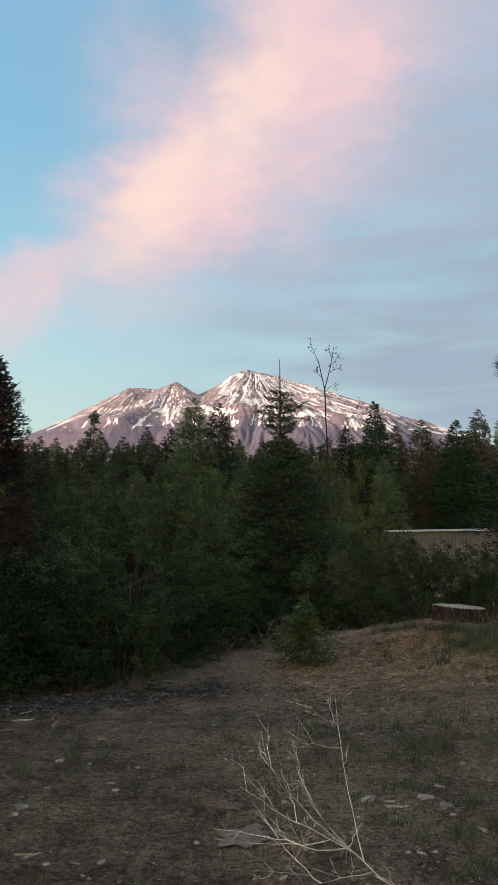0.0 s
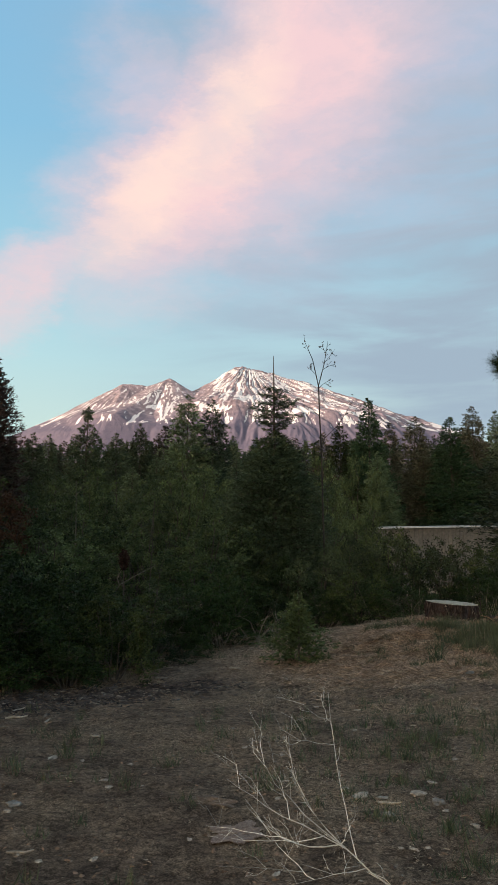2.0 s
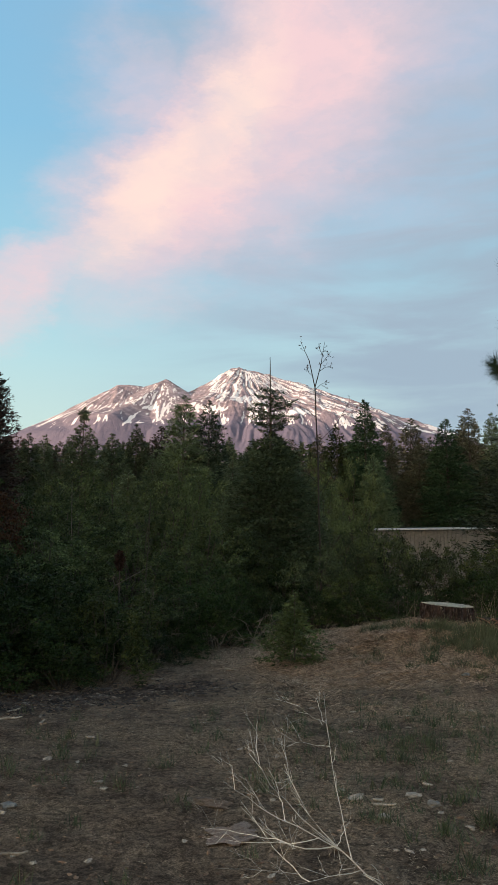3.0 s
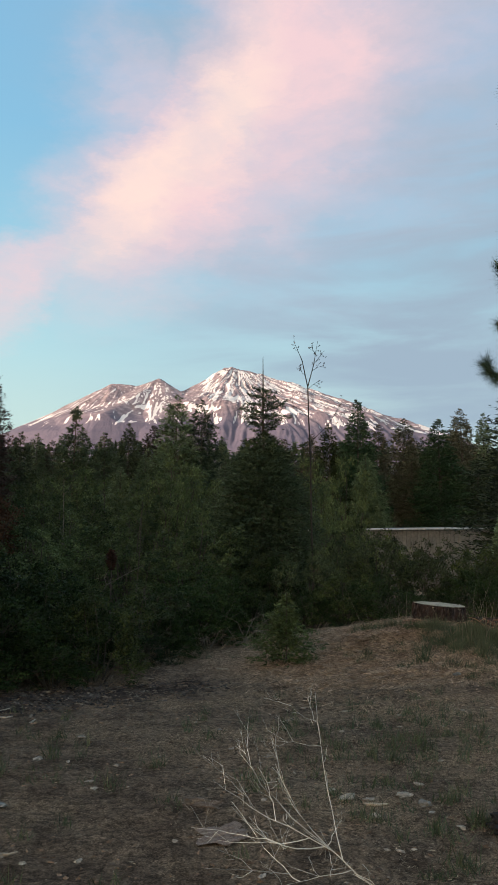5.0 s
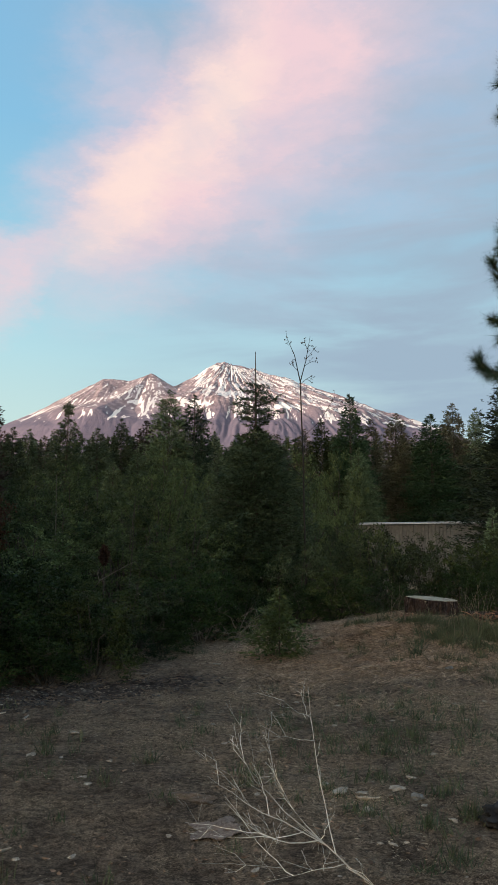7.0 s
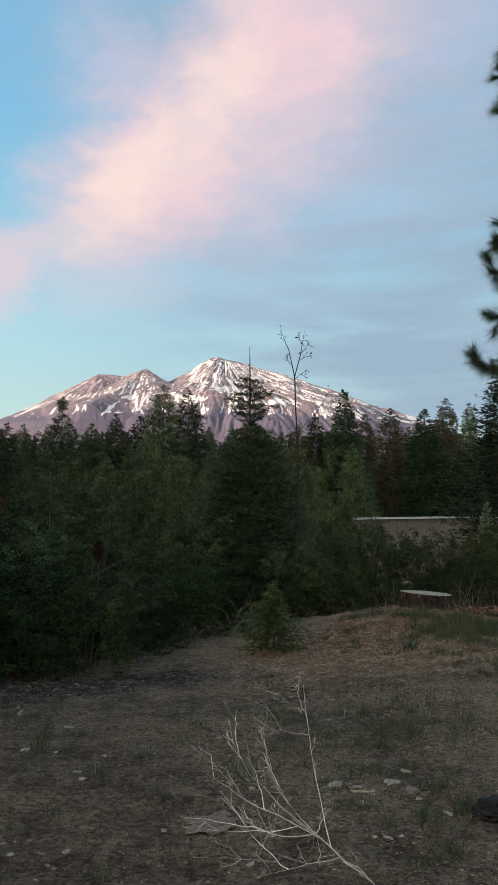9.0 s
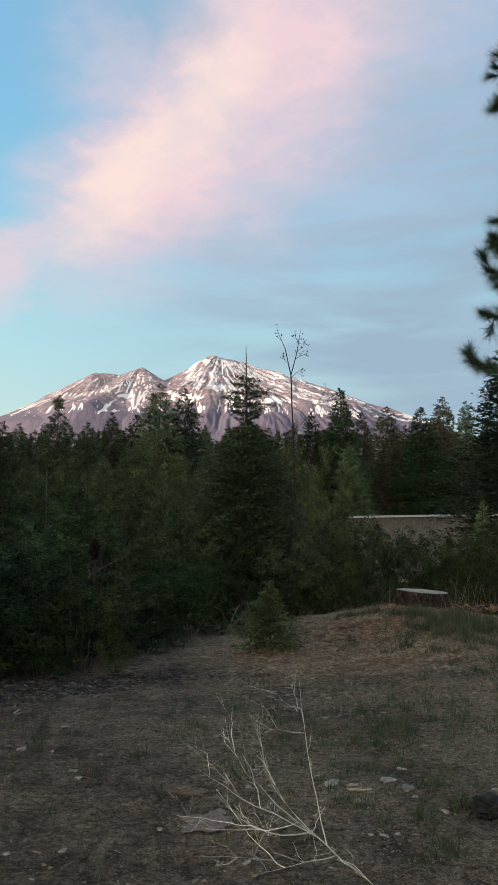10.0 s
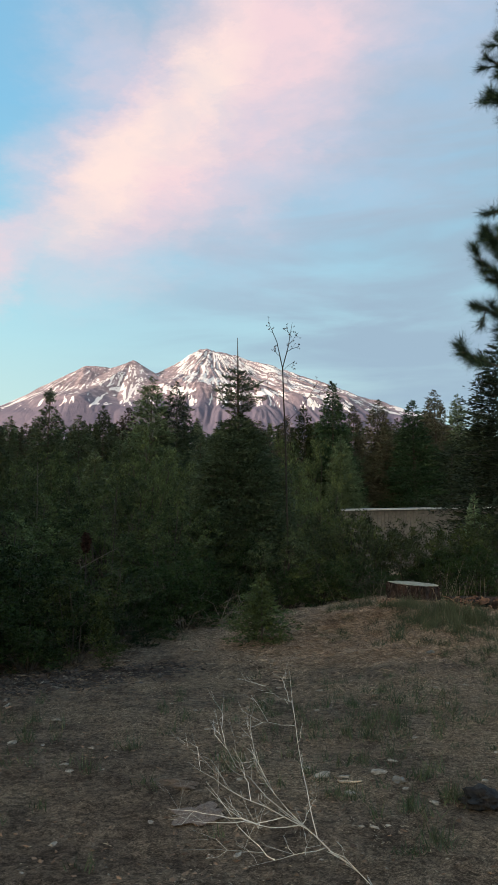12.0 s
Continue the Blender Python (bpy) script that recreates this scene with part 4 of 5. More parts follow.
# ---- the stump and what lies by it ----
CUT = material("grey_weathered_cut_wood", [(0.275, 0.248, 0.182), (0.440, 0.402, 0.314)], 9, 0.9, 0.8, 45)
STUMP_BARK = material("red_brown_stump_bark", [(0.012, 0.009, 0.009), (0.051, 0.031, 0.025), (0.098, 0.072, 0.063)], 11, 0.95, 1.0, 30, stretch=(1, 1, 0.4))
ROT = material("orange_rotten_wood", [(0.16, 0.084, 0.056), (0.27, 0.155, 0.10)], 7, 0.9, 0.6, 40, island=0.35)


def stump():
    rng = np.random.default_rng(51)
    root = tagged(new("tree_stump"), "broad sawn tree stump with reddish bark and a grey top", "stump")
    root.location = (3.385, 12.7, swell(3.385, 12.7) - 0.095)
    root.rotation_euler = (radians(1.5), radians(4.0), 0)
    n, levels = 110, (-0.12, 0.0, 0.04, 0.08, 0.12, 0.16, 0.2, 0.24, 0.28, 0.315, 0.355)
    verts, faces = [], []
    for z in levels:
        for k in range(n):
            a = k * math.tau / n
            ridge = 0.020 * abs(math.sin(a * 13 + 3 * noise.noise(Vector((math.cos(a) * 2, math.sin(a) * 2, z * 5))))) + 0.022 * noise.noise(Vector((math.cos(a) * 8, math.sin(a) * 8, z * 18))) + 0.030 * noise.noise(Vector((math.cos(a) * 14, math.sin(a) * 14, z * 3))) + 0.03 * noise.noise(Vector((math.cos(a) * 3, math.sin(a) * 3, z * 2))) + 0.012 * noise.noise(Vector((math.cos(a) * 9, math.sin(a) * 9, z * 6)))
            flare = 0.03 * max(0.0, 1 - z / 0.355) ** 2 * (1 + 0.5 * math.sin(a * 5))
            r = 0.365 + ridge + flare
            verts.append((r * 1.06 * math.cos(a), r * math.sin(a), z))
    for j in range(len(levels) - 1):
        for k in range(n):
            faces.append((j * n + k, j * n + (k + 1) % n, (j + 1) * n + (k + 1) % n, (j + 1) * n + k))
    part("bark", as_mesh("bark", verts, faces, STUMP_BARK), root)
    cut, top = Soup(), []
    for ring in range(6):
        for k in range(n):
            a = k * math.tau / n
            ox, oy, _ = verts[(len(levels) - 1) * n + k]
            u = 0.97 * ring / 5
            top.append((ox * u, oy * u, 0.362 + 0.006 * noise.noise(Vector((ox * u * 6, oy * u * 6, 2)))))
    cap = [(j * n + k, j * n + (k + 1) % n, (j + 1) * n + (k + 1) % n, (j + 1) * n + k) for j in range(5) for k in range(n)]
    rim = [(x, y, 0.32) for x, y, z in top[5 * n:]]
    cut.put(top + rim, cap + [(5 * n + (k + 1) % n, 5 * n + k, 6 * n + k, 6 * n + (k + 1) % n) for k in range(n)])
    part("sawn_top", cut.mesh("sawn_top", CUT), root, "grey weathered sawn face")


stump()


def lump(rng, size, flat=0.5, sharp=0.25):
    """An uneven stone: a knocked-about low ball."""
    bm = bmesh.new()
    bmesh.ops.create_icosphere(bm, subdivisions=4 if size > 0.2 else 2, radius=0.5)
    off = Vector(rng.uniform(0, 50, 3))
    for v in bm.verts:
        d = v.co.normalized()
        v.co = d * (0.5 + sharp * noise.noise(d * 1.3 + off) + 0.4 * sharp * noise.noise(d * 3.1 + off) + (0.30 * sharp * abs(noise.noise(d * 6.5 + off)) + 0.16 * sharp * noise.noise(d * 14 + off) if size > 0.2 else 0.0))
        v.co.z = max(v.co.z * flat, -0.12)
        v.co *= size
    return bm


PALE_STONE = material("pale_grey_stone", [(0.258, 0.214, 0.171), (0.438, 0.372, 0.296)], 14, 0.9, 0.5, 90)
TAN_STONE = material("tan_flat_rock", [(0.21, 0.155, 0.128), (0.34, 0.262, 0.22), (0.40, 0.32, 0.27)], 12, 0.95, 1.0, 45)
BARK_SLAB = material("brown_bark_slab", [(0.166, 0.131, 0.108), (0.288, 0.231, 0.189)], 12, 0.95, 1.0, 45, stretch=(0.3, 1, 1))
BLUE_STONE = material("blue_grey_stone", [(0.15, 0.142, 0.13), (0.23, 0.22, 0.20)], 12, 0.85, 0.5, 80)
DARK_STONE = material("dark_lava_rock", [(0.016, 0.016, 0.018), (0.045, 0.043, 0.044)], 10, 0.9, 0.8, 60)
CHIP = material("pale_wood_chip", [(0.187, 0.157, 0.123), (0.323, 0.281, 0.230)], 12, 0.9, 0.3, 60, island=0.3)


def stones():
    rng = np.random.default_rng(61)
    pale = ((-1.44, 6.2, 0.14), (-0.89, 5.46, 0.08), (-0.94, 5.59, 0.09), (-1.24, 6.85, 0.11), (-1.02, 4.19, 0.06), (-0.76, 4.29, 0.07), (-0.3, 7.38, 0.06), (1.29, 5.49, 0.09),
            (1.13, 5.23, 0.12), (0.77, 5.19, 0.13), (0.89, 5.18, 0.08), (0.88, 4.89, 0.11), (1.34, 4.71, 0.075), (0.99, 4.37, 0.04), (0.84, 4.33, 0.035), (0.9, 4.33, 0.04), (0.92, 4.32, 0.035), (0.68, 5.36, 0.07))
    more = np.random.default_rng(64)
    rest = [(u * (0.36 * v + 0.1), v, w) for u, v, w in zip(more.uniform(-1, 1, 34), more.uniform(4.0, 8.2, 34), more.uniform(0.03, 0.075, 34))]
    for x, y, s in (*pale, *rest):
        ob = new("stone", from_bm("stone", lump(rng, s * (0.74 if x > 0.5 else 0.62), 0.30, 0.42), PALE_STONE))
        ob.matrix_basis = pose(x, y, rough_ground(x, y) + s * 0.05, 0, 0, rng.uniform(0, 360)) @ Matrix.Diagonal((1.15, 0.8, 1, 1))
        tagged(ob, "small pale grey stone on the dry earth", "stone", "stones on the clearing")
    for x, y, s, mat, flat, label, turn in ((-1.40, 5.08, 0.11, BLUE_STONE, 0.45, "blue-grey angular stone on the earth", 40), (-1.41, 4.96, 0.055, PALE_STONE, 0.5, "small pale stone beside a grey one", 10), (1.23, 5.08, 0.09, BLUE_STONE, 0.6, "blue-grey stone beside pale stones", 60),
                                            (1.61, 4.64, 0.25, DARK_STONE, 0.55, "dark lava rock half sunk in the grass", 20), (2.72, 9.47, 0.11, BLUE_STONE, 0.4, "grey stone at the foot of the bank", 80), (2.5, 9.6, 0.08, PALE_STONE, 0.4, "pale stone at the foot of the bank", 0)):
        ob = new("stone", from_bm("stone", lump(rng, s * 0.85, flat, 0.42), mat))
        ob.matrix_basis = pose(x, y, rough_ground(x, y) + s * 0.08, 0, 0, turn)
        tagged(ob, label, "stone", "stones on the clearing")
    for x, y, lx, ly, turn, mat, label in ((-0.02, 4.6, 0.27, 0.21, 10, TAN_STONE, "flat tan rock slab lying under the dry weed"), (-0.20, 5.10, 0.30, 0.075, -34, BARK_SLAB, "flat slab of brown bark on the earth")):
        ob = new("rock_slab", from_bm("rock_slab", lump(rng, 1.0, 0.30, 0.40), mat))
        ob.matrix_basis = pose(x, y, rough_ground(x, y) + 0.002, 3, -4, turn) @ Matrix.Diagonal((lx, ly, 0.15, 1))
        tagged(ob, label, "rock")


stones()


GREY_WOOD = material("grey_dead_wood", [(0.13, 0.11, 0.09), (0.22, 0.19, 0.155)], 8, 0.9, 0.4, 60)


def sticks():
    """Loose dead wood: pale sticks on the earth and dead stems in the thicket."""
    rng = np.random.default_rng(63)
    lying = ((-2.14, 7.65, 0.20, 20), (-1.81, 7.5, 0.12, 80), (-2.25, 8.1, 0.14, 50), (-2.17, 7.25, 0.10, 10), (-1.15, 4.32, 0.14, 5), (-0.09, 10.4, 0.17, -35), (0.92, 5.08, 0.14, -12), (-0.45, 13.6, 0.7, 14), (0.15, 14.0, 0.6, 40), (-0.7, 13.9, 0.8, 5), (-1.0, 9.9, 0.16, -20))
    for x, y, long, turn in lying:
        r = 0.008 + long * 0.02 if long < 0.3 else 0.012
        wood = Soup()
        wood.tube([(-long / 2, 0, 0), (-long * 0.15, rng.normal() * 0.04 * long, rng.uniform(0, 0.05) * long), (long * 0.2, rng.normal() * 0.05 * long, 0.02 * long), (long / 2, 0, 0.01)], [r, r * 0.95, r * 0.8, r * 0.5], 6)
        ob = new("stick", wood.mesh("stick", CHIP if long < 0.3 else GREY_WOOD))
        ob.matrix_basis = pose(x, y, rough_ground(x, y) + r * 0.8, 0, 0, turn)
        tagged(ob, "pale dead stick lying on the dry earth", "stick", "sticks on the clearing")
    standing = ((-1.72, 14.2, 2.35, 2, 0.011), (-3.2, 15.2, 2.9, -2, 0.012), (-1.62, 14.35, 1.9, 8, 0.010), (-1.45, 12.4, 1.0, 5, 0.014), (-1.38, 10.9, 0.85, 3, 0.009), (-1.50, 12.7, 2.35, 1, 0.009), (-0.75, 13.6, 1.8, -8, 0.009))
    for x, y, long, lean, r in standing:
        wood = Soup()
        wood.tube([(0, 0, -0.05), (rng.normal() * 0.05, 0, long * 0.35), (rng.normal() * 0.06, 0, long * 0.7), (0.02, 0, long)], [r, r * 0.9, r * 0.75, r * 0.4], 6)
        for k in range(3):
            z, a = rng.uniform(0.4, 0.9) * long, rng.uniform(0, math.tau)
            wood.tube([(0, 0, z), (math.cos(a) * 0.1, math.sin(a) * 0.1, z + 0.07), (math.cos(a) * 0.2, math.sin(a) * 0.2, z + 0.22)], [r * 0.45, r * 0.35, 0.002], 4)
        ob = new("dead_shrub", wood.mesh("dead_shrub", TWIG if r < 0.012 else GREY_WOOD))
        ob.matrix_basis = pose(x, y, rough_ground(x, y), 0, lean, 0)
        tagged(ob, "bleached dead stem standing in the thicket", "dead shrub", "dead stems in the thicket")
    branch = Soup()
    branch.tube([(0, 0, -0.03), (0.22, -0.15, 0.6), (0.47, -0.30, 1.06), (0.72, -0.30, 1.2), (0.97, -0.28, 1.33)], [0.007, 0.007, 0.007, 0.005, 0.003], 6)
    branch.tube([(0.47, -0.30, 1.06), (0.44, -0.32, 1.16), (0.50, -0.34, 1.26)], [0.007, 0.006, 0.003], 5)
    ob = new("dead_branch", branch.mesh("dead_branch", GREY_WOOD))
    ob.location = (-2.16, 11.1, rough_ground(-2.16, 11.1))
    tagged(ob, "bleached dead branch leaning out of the thicket", "dead branch")
    for x, y, wide, count, seed in ((-0.35, 12.35, 0.55, 9, 1), (0.25, 12.75, 0.4, 6, 2), (-1.0, 11.6, 0.4, 6, 3), (2.8, 12.85, 0.35, 8, 4), (4.15, 12.95, 0.45, 9, 5)):
        brush = tagged(new("dead_brush"), "grey tangle of dead branches at the edge of the brush", "dead brush", "dead brush at the thicket")
        brush.location = (x, y, rough_ground(x, y))
        for k in range(count):
            a, long = rng.uniform(0, math.tau), rng.uniform(0.6, 1.3) * wide
            p = np.array([rng.normal() * 0.12, rng.normal() * 0.1, -0.02])
            q = p + np.array([math.cos(a) * long, math.sin(a) * 0.4 * long, rng.uniform(0.12, 0.5)])
            m = (p + q) / 2 + np.array([rng.normal() * 0.05, 0, rng.uniform(0.05, 0.16)])
            twig = Soup()
            thick = 1.0 if x < 2 else 0.5
            twig.tube([p, m, q], [0.009 * thick, 0.007 * thick, 0.003 * thick], 5)
            for j in range(3):
                e = m + (q - m) * rng.uniform(0.1, 0.9)
                twig.tube([e, e + rng.normal(size=3) * 0.07, e + rng.normal(size=3) * 0.13 + np.array([0, 0, 0.04])], [0.004 * thick, 0.003 * thick, 0.002 * thick], 4)
            part("branch", twig.mesh("branch", GREY_WOOD if x < 2 else TWIG), brush)
    heap = tagged(new("rotten_log"), "crumbling orange rotten log beside the stump", "log")
    heap.location = (4.55, 12.5, swell(4.55, 12.5))
    bm = bmesh.new()
    bmesh.ops.create_cone(bm, cap_ends=True, segments=14, radius1=0.12, radius2=0.09, depth=1.3, matrix=Matrix.Rotation(radians(90), 4, "Y"))
    bmesh.ops.subdivide_edges(bm, edges=bm.edges[:], cuts=2)
    for v in bm.verts:
        v.co += Vector((0, 0, 0.08)) + v.co.normalized() * 0.10 * noise.noise(v.co * 4)
    part("log", from_bm("log", bm, STUMP_BARK), heap)
    for k in range(80):
        piece, long = Soup(), rng.uniform(0.05, 0.24)
        a, p = rng.uniform(0, math.tau), np.array([rng.uniform(-0.75, 0.5), rng.uniform(-0.38, 0.1), rng.uniform(0.02, 0.2)])
        d = np.array([math.cos(a), math.sin(a) * 0.6, rng.uniform(-0.1, 0.5)]) * long / 2
        r = rng.uniform(0.008, 0.024)
        piece.tube([p - d, p + rng.normal(size=3) * 0.01, p + d], [r * 0.7, r, r * 0.3], 4)
        part("splinter", piece.mesh("splinter", ROT), heap, "orange splinter of rotten wood")


sticks()


# ---- the dry weed in front ----
def dry_weed():
    """A bleached, wind-thrown weed: stems fanning from a root near the camera, with fine twigs."""
    rng = np.random.default_rng(71)
    root = tagged(new("dry_weed"), "bleached dry branching weed leaning over the earth", "weed")
    root.location = (0.78, 3.3, rough_ground(0.78, 3.3))
    stems = [  # the woody stems: start, bend, end (right, away, up) and thickness
        ((0.0, 0.0, -0.02), (-0.05, 0.08, 0.09), (-0.18, 0.15, 0.2), 0.0042),
        ((-0.18, 0.15, 0.2), (-0.38, 0.26, 0.34), (-0.55, 0.39, 0.54), 0.004),
        ((-0.29, 0.21, 0.27), (-0.34, 0.4, 0.56), (-0.36, 0.59, 0.89), 0.0026),
        ((-0.35, 0.22, 0.29), (-0.59, 0.36, 0.5), (-0.74, 0.48, 0.69), 0.003),
        ((-0.35, 0.22, 0.29), (-0.63, 0.32, 0.43), (-0.84, 0.39, 0.54), 0.003),
        ((-0.36, 0.22, 0.29), (-0.57, 0.24, 0.33), (-0.76, 0.33, 0.45), 0.0028),
        ((-0.26, 0.17, 0.23), (-0.42, 0.16, 0.22), (-0.6, 0.14, 0.19), 0.0022),
        ((-0.43, 0.25, 0.33), (-0.63, 0.24, 0.33), (-0.82, 0.25, 0.34), 0.002),
        ((-0.55, 0.31, 0.42), (-0.59, 0.36, 0.5), (-0.64, 0.42, 0.59), 0.002),
        ((-0.54, 0.39, 0.55), (-0.55, 0.47, 0.68), (-0.53, 0.54, 0.8), 0.0022)]
    stems += [  # finer shoots
        ((-0.36, 0.46, 0.65), (-0.46, 0.47, 0.68), (-0.55, 0.48, 0.69), 0.0016),
        ((-0.37, 0.53, 0.77), (-0.43, 0.54, 0.79), (-0.48, 0.57, 0.84), 0.0016),
        ((-0.37, 0.53, 0.77), (-0.39, 0.56, 0.83), (-0.4, 0.59, 0.88), 0.0015),
        ((-0.54, 0.2, 0.26), (-0.54, 0.24, 0.32), (-0.55, 0.28, 0.38), 0.0018),
        ((-0.34, 0.14, 0.19), (-0.34, 0.18, 0.24), (-0.34, 0.22, 0.29), 0.002),
        ((-0.47, 0.14, 0.19), (-0.6, 0.22, 0.3), (-0.76, 0.34, 0.47), 0.0024)]
    stems += [
        ((-0.53, 0.17, 0.23), (-0.64, 0.18, 0.24), (-0.87, 0.19, 0.25), 0.002),
        ((-0.34, 0.24, 0.33), (-0.31, 0.27, 0.37), (-0.28, 0.3, 0.4), 0.0016),
        ((-0.55, 0.24, 0.33), (-0.74, 0.27, 0.36), (-0.93, 0.28, 0.38), 0.002),
        ((-0.66, 0.43, 0.61), (-0.69, 0.49, 0.7), (-0.68, 0.52, 0.77), 0.0016),
        ((-0.63, 0.32, 0.43), (-0.73, 0.37, 0.51), (-0.81, 0.41, 0.58), 0.0018)]
    grown = []
    for a, b, c, r in stems:
        a, b, c = (np.array(q) for q in (a, b, c))
        if grown and min(np.linalg.norm(p - a) for p in grown) < 0.14:     # each shoot springs from the stem beside it
            a = min(grown, key=lambda p: np.linalg.norm(p - a))
        r *= 0.95
        stem = Soup()
        line = [(1 - u) ** 2 * a + 2 * u * (1 - u) * (2 * b - (a + c) / 2) + u * u * c for u in np.linspace(0, 1, 8)]
        line = [p + rng.normal(size=3) * (0.004 if 0 < i < 7 else 0) for i, p in enumerate(line)]
        stem.tube(line, [r * (1 - 0.11 * i) for i in range(8)], 6)
        grown += [line[i] + (line[i + 1] - line[i]) * u for i in range(7) for u in (0.0, 0.33, 0.67)]
        shoot = part("stem", stem.mesh("stem", STALK), root)
        for k in range(5 if r > 0.003 else 3):
            i = int(rng.integers(2, 7))
            d = unit(unit(c - a) * 0.8 + rng.normal(size=3) * np.array([0.5, 0.4, 0.4]) + np.array([0, 0, 0.35]))
            p, long, twig = line[i], rng.uniform(0.05, 0.17), Soup()
            q = p + d * long
            twig.tube([p, (p + q) / 2 + rng.normal(size=3) * 0.014, q], [r * 0.42, r * 0.36, r * 0.2], 4)
            for j in range(2):
                e = unit(d + rng.normal(size=3) * 0.6)
                m = p + (q - p) * rng.uniform(0.4, 0.9)
                twig.tube([m, m + e * long * 0.2, m + e * long * 0.38], [r * 0.26, r * 0.22, r * 0.15], 3)
            part("twig", twig.mesh("twig", STALK), shoot)


dry_weed()


STRAW_STALK = material("dull_straw", [(0.21, 0.172, 0.125), (0.31, 0.26, 0.19)], 9, 0.8, 0.2, 60)


def weed_stalks():
    """Single dry grass stalks by the stump and on the bank."""
    rng = np.random.default_rng(73)
    spots = ((3.95, 12.4, 0.5), (4.05, 12.5, 0.42), (4.15, 12.3, 0.55), (4.3, 12.6, 0.4), (3.75, 12.2, 0.3), (2.05, 12.0, 0.75), (2.15, 12.1, 0.35), (2.8, 12.5, 0.4), (2.7, 12.6, 0.35), (3.9, 12.0, 0.6), (4.4, 12.2, 0.5), (3.2, 12.1, 0.3), (3.5, 12.0, 0.34), (4.0, 12.9, 0.6), (4.1, 13.0, 0.7), (4.2, 12.8, 0.55), (4.35, 12.9, 0.65), (4.5, 12.8, 0.5), (4.0, 12.7, 0.4), (4.6, 13.0, 0.7), (2.9, 12.9, 0.5), (2.75, 12.8, 0.35), (3.1, 10.5, 0.45), (3.25, 10.6, 0.55), (3.4, 10.5, 0.5), (3.5, 10.7, 0.62), (3.3, 10.9, 0.5), (3.6, 10.9, 0.66), (3.7, 10.6, 0.4))
    for x, y, h in spots:
        stalk = Soup()
        lean = rng.normal(size=2) * 0.25
        if h > 0.7:
            lean = np.array([-0.42, 0.1])
        pts = [(lean[0] * u * (u if h < 0.7 else 1) * h, lean[1] * u * u * h, u * h) for u in np.linspace(0, 1, 6)]
        stalk.tube(pts, [0.0026, 0.0025, 0.0022, 0.0019, 0.0016, 0.0012], 4)
        ob = new("dry_stalk", stalk.mesh("dry_stalk", STRAW_STALK))
        ob.location = (x, y, rough_ground(x, y) - 0.01)
        tagged(ob, "dry pale grass stalk on the bank by the stump", "grass stalk", "dry stalks by the stump")


weed_stalks()


# ---- grass and litter ----
GRASS = material("green_meadow_grass", [(0.054, 0.074, 0.036), (0.099, 0.108, 0.060)], 1.5, 0.6, 0.0, 10, island=0.4, through_light=0.25)
STRAW = material("dry_straw_litter", [(0.149, 0.116, 0.079), (0.298, 0.237, 0.163)], 2.0, 0.9, 0.0, 20, island=0.5)
LITTER = material("brown_needle_litter", [(0.085, 0.055, 0.038), (0.17, 0.11, 0.072)], 1.2, 0.9, 0.0, 20, island=0.5)


DEBRIS = material("dark_broken_bark", [(0.032, 0.026, 0.024), (0.080, 0.066, 0.059)], 3.0, 0.9, 0.2, 30, island=0.5)


def ground_at(xy):
    return np.array([rough_ground(x, y) for x, y in xy.tolist()])


def clump_noise(xy, scale, seed):
    return np.array([noise.noise(Vector((x * scale, y * scale, seed))) for x, y in xy.tolist()])


def blades(rng, xy, tall, wide, splay):
    """Bent grass blades, each of two leaning slivers."""
    k = len(xy)
    base = np.column_stack([xy, ground_at(xy) - 0.005])
    way = unit(rng.normal(size=(k, 3)) * np.array([splay, splay, 0.1]) + np.array([0, 0, 1.0]))
    side = unit(np.cross(way, rng.normal(size=(k, 3))))
    return base, way, side, tall, np.full(k, wide)


